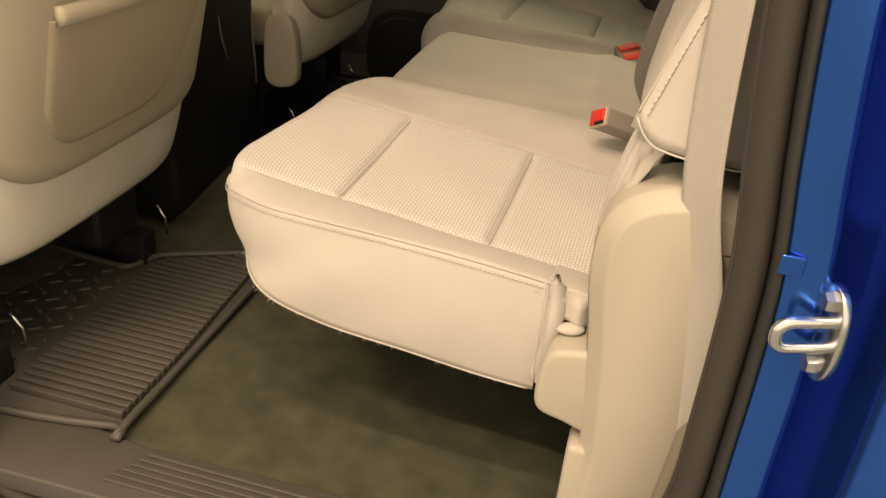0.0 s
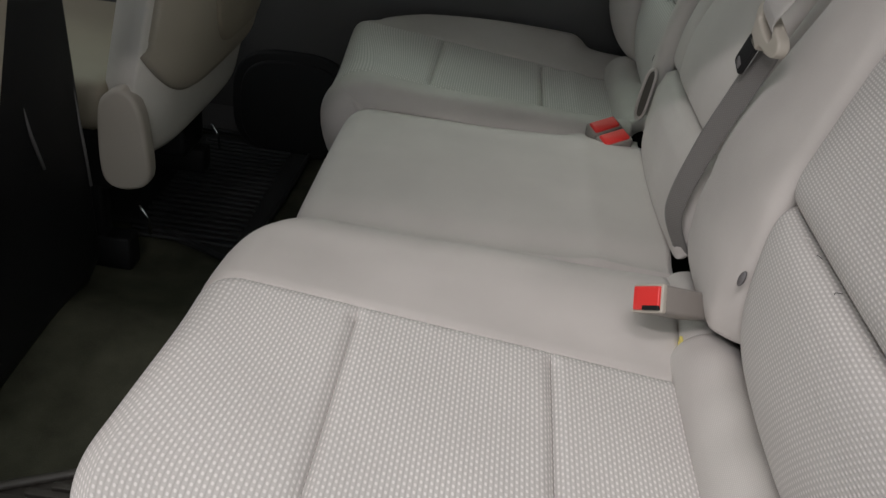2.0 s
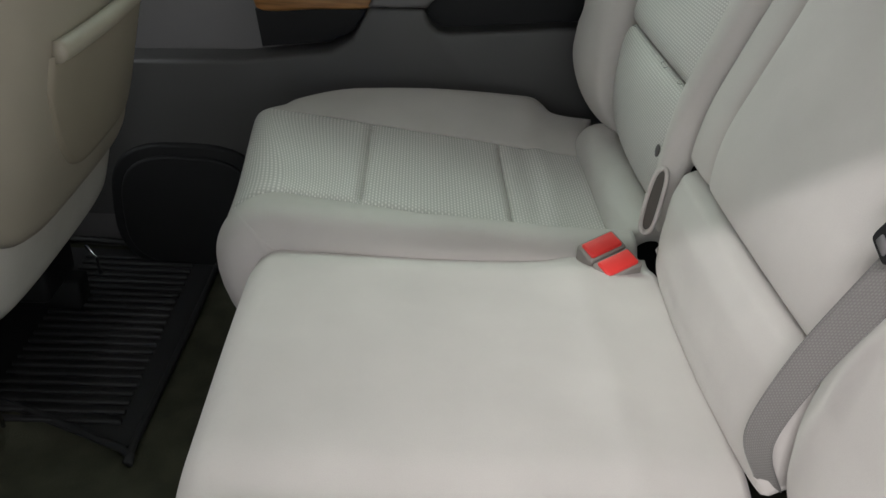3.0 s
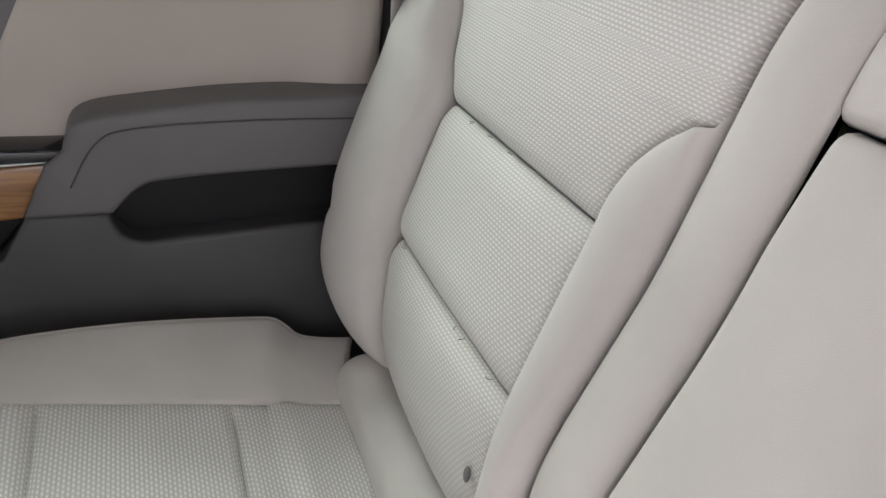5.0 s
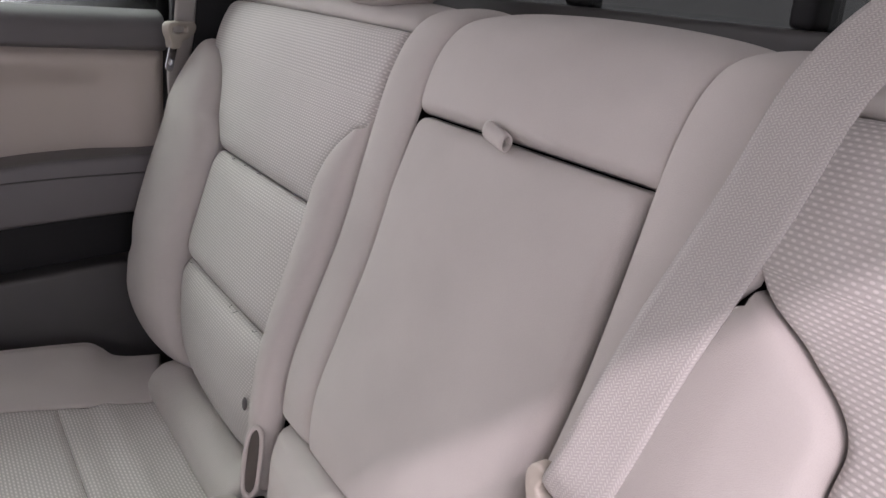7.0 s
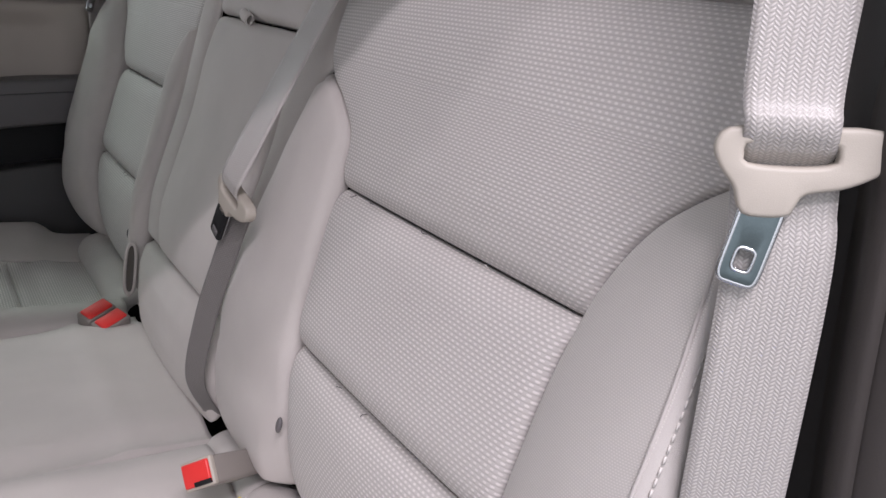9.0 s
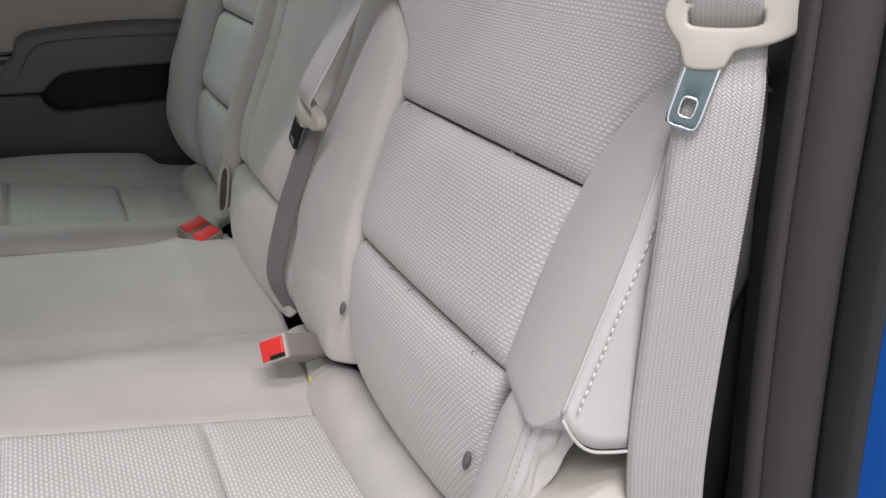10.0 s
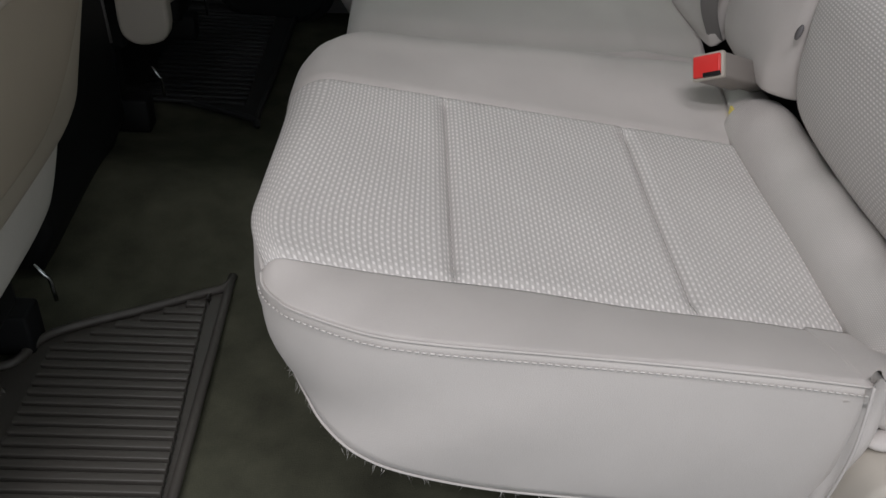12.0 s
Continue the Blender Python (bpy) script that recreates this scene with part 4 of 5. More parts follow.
def middle_backrest():
    t = thing("rear_bench_back", (0.62, 0.75, 0.40), "plain grey beige middle backrest with a folding armrest", "backrest", "rear bench backrests")
    a_r, a_l = curve((0.36, 0.600), (0.543, 0.603), (0.70, 0.593), (0.85, 0.586), (1.1, 0.586)), curve((0.36, 0.917), (0.543, 0.914), (0.70, 0.902), (0.85, 0.893), (1.1, 0.893))
    er = curve((0.36, 0.59), (0.55, 0.600), (0.7, 0.558), (0.80, 0.508), (0.83, 0.490), (0.87, 0.500), (1.1, 0.508))
    el = curve((0.36, 0.990), (0.5, 0.988), (0.8, 0.964), (1.1, 0.959))
    top = 0.852

    def frame_panel(name, l, r, za, zb=None):
        strip(name, CLOTH, t, za, 0.9, l, r, 0.010, 70, 22, 0.012, edge_v=0.0035, sb=ARC_END if zb is None else arc_of(zb))
    frame_panel("frame_side", er, a_r, 0.508)
    frame_panel("frame_side", a_l, el, 0.508)
    strip("head_pad", CLOTH, t, top + 0.001, 0.9, curve((0.8, 0.584), (1.1, 0.584)), curve((0.8, 0.892), (1.1, 0.9)), 0.013, 60, 50, 0.012, edge_v=0.002, sb=ARC_END, power=0.5, label="padded head roll")
    strip("lower_pad", CLOTH, t, 0.375, 0.506, a_r, curve((0.36, 0.970), (0.52, 0.982)), 0.022, 40, 40, 0.016, power=0.35)
    block("back_shell", BLACK, t, (0.69, 0.58, 0.42), (0.80, 0.94, 0.90), 0.02, "black recess behind the armrest")
    strip("armrest", CLOTH, t, 0.508, top, lambda z: a_r(z) + 0.004, lambda z: a_l(z) - 0.004, 0.018, 70, 60, 0.010, "folded-up padded armrest", 0.25, edge_v=0.016)
    # pull tab on the armrest
    s0 = arc_of(0.858)
    pts, sd = [], []
    for a in np.linspace(-0.5, 1.45, 13):
        ang = math.pi * a
        x, y, z = on_back(np.array(s0 - 0.004 + 0.0062 * math.cos(ang)), np.array(0.748), np.array(0.012 + 0.0044 * math.sin(ang)))
        pts.append((float(x), float(y), float(z)))
        sd.append((0.05, 1, 0.22))
    ribbon("pull_tab", CLOTH, t, pts, sd, 0.030, 0.0026, "cloth pull tab")


middle_backrest()

# ---- headrests ----


def headrest(y, w, label, mat):
    t = thing("headrest", (0.72, y, 0.95), label, "headrest", "rear headrests")

    def fn(a, b):
        # superellipsoid
        pw = lambda v, e: np.sign(v) * np.abs(v) ** e
        x = 0.715 + 0.055 * pw(np.cos(a), 0.55) * pw(np.cos(b), 0.6)
        yy = y + w * pw(np.cos(a), 0.55) * pw(np.sin(b), 0.5)
        z = 1.024 + 0.088 * pw(np.sin(a), 0.6)
        return x, yy, z
    bm = bmesh.new()
    rows, cols = 22, 40
    grid = []
    for i in range(rows + 1):
        a = -math.pi / 2 + math.pi * i / rows
        grid.append([bm.verts.new([float(q) for q in fn(np.array(a), np.array(2 * math.pi * j / cols))]) for j in range(cols)])
    for i in range(rows):
        for j in range(cols):
            bm.faces.new((grid[i][j], grid[i][(j + 1) % cols], grid[i + 1][(j + 1) % cols], grid[i + 1][j]))
    bmesh.ops.remove_doubles(bm, verts=bm.verts, dist=1e-5)
    part("cushion", bm, mat, t)
    for d in (-0.05, 0.05):
        tube("post", STEEL, t, [(0.735, y + d, 0.93), (0.735, y + d, 0.99)], 0.006)


headrest(0.255, 0.145, "grey beige cloth headrest on the backrest", CLOTH)
headrest(1.10, 0.085, "grey beige cloth headrest low on the far backrest", CLOTH)

# ---- plastic side cover and hinge bracket at the near end ----


def chamfered(name, mat, parent, outline, rings):
    """A solid across y from an outline (x, z), inset ring by ring: rings of (y, inset)."""
    p = np.asarray(outline, float)
    tan = np.roll(p, -1, 0) - np.roll(p, 1, 0)
    nor = np.stack([-tan[:, 1], tan[:, 0]], -1)
    nor /= np.linalg.norm(nor, axis=1, keepdims=True)
    if ((p - p.mean(0)) * nor).sum(1).mean() > 0:
        nor = -nor
    bm = bmesh.new()
    loops = [[bm.verts.new((x, y, z)) for x, z in p + nor * d] for y, d in rings]
    for a, b in zip(loops, loops[1:]):
        for i in range(len(p)):
            j = (i + 1) % len(p)
            bm.faces.new((a[i], a[j], b[j], b[i]))
    bm.faces.new(loops[0]), bm.faces.new(loops[-1])
    bmesh.ops.recalc_face_normals(bm, faces=bm.faces)
    return part(name, bm, mat, parent)


def side_cover():
    t = thing("side_cover", (0.58, -0.05, 0.0), "beige plastic side cover at the end of the bench", "side cover")
    out = smooth_loop([(0.545, 0.02), (0.545, 0.20), (0.533, 0.34), (0.521, 0.43), (0.523, 0.484), (0.538, 0.515), (0.566, 0.535), (0.605, 0.545), (0.65, 0.540), (0.668, 0.505), (0.675, 0.40), (0.68, 0.2), (0.68, 0.02)], 8)
    chamfered("cover_body", VINYL, t, out, ((0.004, 0.006), (0.001, 0.001), (-0.004, 0.0), (-0.0655, 0.0), (-0.0670, 0.0006), (-0.0690, 0.0022), (-0.0835, 0.0160), (-0.0852, 0.0180), (-0.0860, 0.0205)))
    # plate painted darker than the cover to hold its shade
    prism("front_plate", TAUPE_SHADED, t, [(0.541, 0.235), (0.531, 0.34), (0.520, 0.42), (0.519, 0.458), (0.525, 0.467), (0.55, 0.467), (0.56, 0.34), (0.56, 0.22)], "y", -0.060, -0.012, 0.003, "taupe plastic insert plate, darkened for its shade")
    prism("plate_gap", BLACK, t, [(0.546, 0.228), (0.536, 0.34), (0.5245, 0.42), (0.5235, 0.460), (0.528, 0.4705), (0.55, 0.471), (0.56, 0.34), (0.56, 0.228)], "y", -0.0630, -0.0085, 0.0, "dark gap round the insert plate")
    block("foot_flange", VINYL, t, (0.532, -0.078, 0.01), (0.56, -0.03, 0.205), 0.008)


side_cover()


def hinge_bracket():
    t = thing("hinge_cover", (0.51, -0.04, 0.22), "beige plastic seat hinge cover", "hinge cover")
    out = smooth_loop([(0.487, 0.24), (0.486, 0.29), (0.496, 0.318), (0.52, 0.326), (0.548, 0.326), (0.555, 0.28), (0.552, 0.222), (0.52, 0.226)], 5)
    prism("cover_body", VINYL, t, [tuple(p) for p in out], "y", -0.066, 0.01, 0.012, seg=4)
    g = thing("cloth_gaiter", (0.51, -0.02, 0.33), "crumpled grey beige cloth between cushion and side cover", "seat gaiter")

    def band(u, w):
        # long fold beside the skirt
        round_off = np.sin(np.pi * np.clip(u, 0, 1)) ** 0.6
        return 0.476 + 0.022 * u + 0.003 * np.sin(w * 5), -0.024 - 0.011 * round_off + 0.004 * u + 0.0015 * np.sin(w * 11), 0.391 - 0.012 * (1 - round_off) * (w < 0.15) - 0.140 * w
    sheet("cloth_fold", CLOTH, g, np.linspace(0, 1, 18), np.linspace(0, 1, 30), band, (0, -1, 0), 0.016)

    def lobe(u, w):
        # gathered cloth that comes down off the top and hangs in two soft folds
        a, b = np.clip(w / 0.45, 0, 1), np.clip((w - 0.45) / 0.55, 0, 1)
        fold = 0.0075 * (0.5 - 0.5 * np.cos(2 * np.pi * (u * 1.9 + 0.10 + 0.06 * np.sin(b * 3)))) * rise(b, 0, 0.4)
        tuck = 0.012 * np.clip((b - 0.75) / 0.25, 0, 1) ** 2
        ends = 0.006 * np.clip((u - 0.8) / 0.2, 0, 1) ** 2
        return 0.478 + 0.054 * u, 0.075 - 0.097 * a - fold + tuck + ends, 0.353 + 0.036 * a - 0.007 * a ** 6 - 0.007 * u - 0.048 * b
    sheet("cloth_fold", CLOTH, g, np.linspace(0, 1, 44), np.linspace(0, 1, 44), lobe, (0, -0.7, 0.7), 0.010)
    bm = bmesh.new()
    bmesh.ops.create_uvsphere(bm, u_segments=16, v_segments=10, radius=1, matrix=Matrix.Translation((0.510, -0.027, 0.331)) @ Euler((0, radians(-8), 0)).to_matrix().to_4x4() @ Matrix.Diagonal((0.017, 0.010, 0.0065, 1)))
    part("cloth_tuck", bm, CLOTH, g)
    line = [(0.4745, -0.0345, 0.392), (0.476, -0.043, 0.34), (0.477, -0.041, 0.29), (0.478, -0.035, 0.245)]
    tube("seam_piping", CLOTH, g, smooth_loop(line, 8, False), 0.0013, sides=6, up=(1, 0, 0))


hinge_bracket()

# ---- belts ----


def plate_at(name, mat, parent, outline, m, thick, bevel=0.002, label="", hole=None):
    """A flat solid with outline in its own plane, set by the pose m."""
    bm = bmesh.new()
    a = [bm.verts.new((x, y, 0)) for x, y in outline]
    b = [bm.verts.new((x, y, thick)) for x, y in outline]
    if hole:
        c = [bm.verts.new((x, y, 0)) for x, y in hole]
        d = [bm.verts.new((x, y, thick)) for x, y in hole]
        n = len(outline)
        for i in range(n):
            j = (i + 1) % n
            bm.faces.new((a[i], a[j], c[j], c[i])), bm.faces.new((b[j], b[i], d[i], d[j]))
            bm.faces.new((a[j], a[i], b[i], b[j])), bm.faces.new((c[i], c[j], d[j], d[i]))
    else:
        n = len(outline)
        bm.faces.new(a[::-1]), bm.faces.new(b)
        for i in range(n):
            j = (i + 1) % n
            bm.faces.new((a[i], a[j], b[j], b[i]))
    bmesh.ops.recalc_face_normals(bm, faces=bm.faces)
    if bevel:
        es = [e for e in bm.edges if e.calc_face_angle(0) > 1.0]
        bmesh.ops.bevel(bm, geom=es, offset=bevel, segments=3, profile=0.5, affect="EDGES", clamp_overlap=True)
    bmesh.ops.transform(bm, matrix=m, verts=bm.verts)
    return part(name, bm, mat, parent, label)


def ellipse_loop(cx, cy, rx, ry, n=32, power=2.0):
    out = []
    for k in range(n):
        a = 2 * math.pi * k / n
        c, s = math.cos(a), math.sin(a)
        out.append((cx + rx * math.copysign(abs(c) ** (2 / power), c), cy + ry * math.copysign(abs(s) ** (2 / power), s)))
    return out


def frame_of(center, across, down):
    """A pose whose x runs across, y up and z towards the viewer."""
    x = Vector(across).normalized()
    y = -Vector(down).normalized()
    z = x.cross(y).normalized()
    y = z.cross(x)
    m = Matrix((x, y, z)).transposed().to_4x4()
    m.translation = center
    return m


def round_from(pts, c, n=56):
    """The outline pts cut at even angles round c."""
    p = smooth_loop(pts, 8) - np.asarray(c, float)
    a = np.unwrap(np.arctan2(p[:, 1], p[:, 0]))
    if a[-1] < a[0]:
        a, p = a[::-1], p[::-1]
    a, p = np.r_[a, a[0] + 2 * np.pi], np.r_[p, p[:1]]
    want = a[0] + 2 * np.pi * np.arange(n) / n
    return [(float(np.interp(w, a, p[:, 0]) + c[0]), float(np.interp(w, a, p[:, 1]) + c[1])) for w in want]


def tongue(parent, m, plate_mat, size=1.0, turn=-16):
    """Latch: a slotted plastic body wide at the top, and a rimmed steel plate below it."""
    k = size
    c = (-0.005 * k, 0.007 * k)
    body = [(-0.040, 0.010), (-0.034, 0.0185), (-0.015, 0.0195), (0.015, 0.0195), (0.034, 0.0185), (0.041, 0.010), (0.036, -0.001), (0.020, -0.009), (0.002, -0.013), (-0.003, -0.022), (-0.014, -0.024),
            (-0.026, -0.022), (-0.030, -0.010), (-0.037, 0.0)]
    slot = [(-0.026, 0.007), (-0.024, 0.0115), (-0.004, 0.0125), (0.014, 0.0115), (0.016, 0.007), (0.014, 0.002), (-0.004, 0.0005), (-0.024, 0.002)]
    sc = lambda q: [(x * k, y * k) for x, y in q]
    plate_at("latch_body", VINYL, parent, round_from(sc(body), c), m @ Matrix.Translation((0, 0, -0.005)), 0.012, 0.0034, "beige plastic latch body", round_from(sc(slot), c))
    m = m @ Matrix.Translation((-0.0145 * k, -0.018 * k, 0)) @ pose(0, 0, 0, 0, 0, turn)
    plate = ellipse_loop(0, -0.019 * k, 0.0098 * k, 0.0225 * k, 40, 7.0)
    hole = ellipse_loop(0, -0.029 * k, 0.0040 * k, 0.0052 * k, 40, 5.0)
    p = plate_at("latch_plate", plate_mat, parent, plate, m @ Matrix.Translation((0, 0, -0.0005)), 0.0030, 0.0006, "zinc-plated steel tongue with a square hole", hole)
    edge = [m @ Vector((x, y, 0.0012)) for x, y in ellipse_loop(0, -0.019 * k, 0.0095 * k, 0.0222 * k, 48, 7.0)]
    tube("rolled_edge", STEEL, p, edge, 0.0015, sides=8, closed=True, up=m.to_3x3() @ Vector((0, 0, 1)))
    rim = [m @ Vector((x, y, 0.0022)) for x, y in ellipse_loop(0, -0.029 * k, 0.0047 * k, 0.0060 * k, 32, 4.0)]
    tube("hole_rim", STEEL, p, rim, 0.0010, sides=6, closed=True, up=m.to_3x3() @ Vector((0, 0, 1)))


def through_slot(m, k, back=0.05):
    """Way of a strap over the top bar, through the slot and down behind the latch."""
    return [tuple(m @ Vector((-0.005 * k, y * k, z))) for y, z in ((0.045, 0.006), (0.022, 0.0095), (0.010, 0.004), (0.000, -0.006), (-0.014, -0.0085), (-back, -0.006))]


def near_belt():
    t = thing("seat_belt", (0.61, -0.1, 0.12), "beige seat belt webbing with a hanging steel tongue", "seat belt", "rear seat belts")
    m = frame_of((0.592, -0.106, 0.853), (0.70, -0.70, 0.08), (-0.12, -0.02, -1))
    lace = through_slot(m @ Matrix.Translation((-0.001, 0, 0)), 0.92, 0.06)
    pts = [(0.583, -0.085, 1.14), (0.588, -0.095, 1.0)] + lace + [(0.604, -0.096, 0.58), (0.632, -0.092, 0.44), (0.654, -0.088, 0.26), (0.660, -0.088, 0.12)]
    sd = [(0.75, -0.5, 0), (0.72, -0.6, 0)] + [(0.68, -0.69, 0.05)] * 4 + [(0.66, -0.70, 0)] * 2 + [(0.66, -0.70, 0), (0.78, -0.55, 0), (0.9, -0.3, 0), (0.9, -0.3, 0)]
    ribbon("webbing", WEB, t, pts, sd, [0.048, 0.046, 0.041, 0.039, 0.039, 0.039, 0.044, 0.047, 0.050, 0.050, 0.049, 0.049], 0.0018)
    fold = [tuple(m @ Vector((-0.005, y, -0.0045))) for y in (-0.004, -0.018, -0.030, -0.034)]
    ribbon("sewn_fold", WEB, t, fold, [(0.68, -0.69, 0.03)] * 4, 0.0455, 0.0030, "doubled sewn fold of webbing")
    tongue(t, m, BLUE_STEEL, 0.91)
    block("belt_guide", DARK, t, (0.555, -0.092, 1.11), (0.62, -0.066, 1.165), 0.008, "dark plastic belt guide")


near_belt()
striker()


def middle_belt():
    t = thing("seat_belt", (0.56, 0.55, 0.40), "grey beige middle seat belt crossing the backrest", "seat belt", "rear seat belts")
    m = frame_of((0.545, 0.515, 0.682), (0.10, -0.90, -0.36), (-0.08, 0.34, -0.94))
    lace = through_slot(m, 0.92, 0.03)
    up = [(0.745, 0.425, 1.005), (0.700, 0.455, 0.990), (0.655, 0.480, 0.940), (0.618, 0.487, 0.872), (0.578, 0.500, 0.790)] + lace[:4]
    sd = [(0.1, 0.97, 0.20), (0.05, 0.97, 0.17), (0.03, 0.98, 0.15), (0.0, 0.98, 0.15), (-0.05, 0.98, 0.18)] + [(-0.10, 0.94, 0.32)] * 4
    ribbon("shoulder_webbing", WEB, t, up, sd, [0.048, 0.048, 0.048, 0.047, 0.045, 0.041, 0.038, 0.038, 0.038], 0.0018)
    low = [lace[3], lace[4], (0.552, 0.535, 0.655), (0.545, 0.554, 0.610), (0.530, 0.580, 0.53), (0.522, 0.600, 0.445), (0.545, 0.608, 0.39)]
    sl = [(-0.2, 0.92, 0.33), (-0.35, 0.88, 0.33), (-0.5, 0.80, 0.33), (-0.6, 0.75, 0.28), (-0.75, 0.6, 0.25), (-0.8, 0.5, 0.2), (-0.8, 0.5, 0.2)]
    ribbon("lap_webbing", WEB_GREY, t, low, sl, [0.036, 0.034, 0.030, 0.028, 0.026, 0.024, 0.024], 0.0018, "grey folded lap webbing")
    tongue(t, m, BLUE_STEEL, 0.92, -8)
    mt = m @ Matrix.Translation((-0.0134, -0.0166, 0)) @ pose(0, 0, 0, 0, 0, -8)
    sleeve = plate_at("tongue_sleeve", BLACK, t, ellipse_loop(0.0, -0.019, 0.0115, 0.0205, 32, 7.0), mt @ Matrix.Translation((0, 0, 0.002)), 0.005, 0.0012, "black plastic tongue sleeve")
    plate_at("sleeve_label", GREY, sleeve, ellipse_loop(0.0, -0.032, 0.006, 0.004, 24, 7.0), mt @ Matrix.Translation((0, 0, 0.007)), 0.0006, 0.0, "small grey printed patch")


middle_belt()


def far_belt():
    t = thing("seat_belt", (0.6, 1.53, 0.3), "beige far seat belt hanging beside the door", "seat belt", "rear seat belts")
    pts = [(0.640, 1.540, 1.13), (0.620, 1.537, 0.98), (0.608, 1.533, 0.86), (0.600, 1.535, 0.78), (0.63, 1.535, 0.55), (0.65, 1.535, 0.35)]
    ribbon("webbing", WEB, t, pts, [(0.8, 0.6, 0)] * 6, 0.048, 0.0018)
    m = frame_of((0.598, 1.523, 0.864), (0.75, 0.66, 0), (-0.1, 0.0, -1))
    tongue(t, m, STEEL, 0.9)


far_belt()


def buckle():
    t = thing("belt_buckle", (0.51, 0.445, 0.40), "taupe seat belt buckle with a red release button", "belt buckle", "belt buckles")
    ax = Vector((0.80, 0.50, -0.34)).normalized()
    wide = Vector((0, 0, 1)).cross(ax).normalized()
    wide = Matrix.Rotation(radians(-32), 3, ax) @ wide
    turn = Matrix((ax, wide, ax.cross(wide))).transposed().to_4x4()
    turn.translation = (0.474, 0.424, 0.428)

    def local(name, mat, lo, hi, bev, label=""):
        bm = box(bmesh.new(), lo, hi, bev)
        bmesh.ops.transform(bm, matrix=turn, verts=bm.verts)
        part(name, bm, mat, t, label)
    local("housing", BUCKLE, (0.005, -0.0190, -0.0145), (0.078, 0.0190, 0.0145), 0.004)
    local("face_frame", VINYL, (0.000, -0.0194, -0.0149), (0.007, 0.0194, 0.0149), 0.002, "pale rim round the button")
    local("release_button", RED, (-0.003, -0.0168, -0.0122), (0.005, 0.0168, 0.0122), 0.002, "red release button")
    local("tongue_slot", BLACK, (-0.0036, -0.0168, -0.0124), (0.004, 0.004, -0.0076), 0.0008, "dark slot")
    local("stalk", BUCKLE, (0.07, -0.014, -0.012), (0.115, 0.014, 0.006), 0.003)


buckle()


def double_buckle():
    t = thing("belt_buckle", (0.50, 0.985, 0.36), "pair of taupe belt buckles with red buttons", "belt buckle", "belt buckles")
    turn = Matrix.Translation((0.487, 0.980, 0.388)) @ Euler((radians(16), radians(-14), radians(26))).to_matrix().to_4x4()

    def local(name, mat, lo, hi, bev, label=""):
        bm = box(bmesh.new(), lo, hi, bev)
        bmesh.ops.transform(bm, matrix=turn, verts=bm.verts)
        part(name, bm, mat, t, label)
    for y in (-0.016, 0.016):
        local("housing", BUCKLE, (-0.026, y - 0.0155, -0.065), (0.026, y + 0.0155, 0.002), 0.004)
        local("release_button", RED, (-0.022, y - 0.012, -0.004), (0.022, y + 0.0115, 0.0055), 0.003, "red release button")


double_buckle()


def strap_guide():
    t = thing("strap_guide", (0.535, 1.0, 0.41), "grey beige cloth strap guide at the foot of the far backrest", "strap guide")
    d = Vector((0.72, -0.69, 0.12))
    at = lambda a, z: tuple(Vector((0.535, 1.003, 0)) + d * a + Vector((0.10 * (z - 0.455), 0, z)))
    loop = smooth_loop([at(0.0, 0.492), at(-0.008, 0.482), at(-0.010, 0.450), at(-0.008, 0.418), at(0.0, 0.408), at(0.008, 0.418), at(0.009, 0.450), at(0.007, 0.482)], 5)
    tube("loop_rim", CLOTH, t, loop, 0.0028, sides=10, closed=True, up=(0.69, 0.72, 0))
    plate = smooth_loop([at(0.0, 0.488), at(-0.007, 0.478), at(-0.008, 0.450), at(-0.007, 0.422), at(0.0, 0.412), at(0.006, 0.422), at(0.007, 0.450), at(0.006, 0.478)], 3)
    bm = bmesh.new()
    off = Vector((0.69, 0.72, 0)) * 0.003
    front = [bm.verts.new(Vector(q)) for q in plate]
    back = [bm.verts.new(Vector(q) + off) for q in plate]
    bm.faces.new(front), bm.faces.new(back[::-1])
    for i in range(len(front)):
        j = (i + 1) % len(front)
        bm.faces.new((front[j], front[i], back[i], back[j]))
    part("dark_slot", bm, RUBBER, t, "dark opening of the guide", False)


strap_guide()

# ---- front seats ----


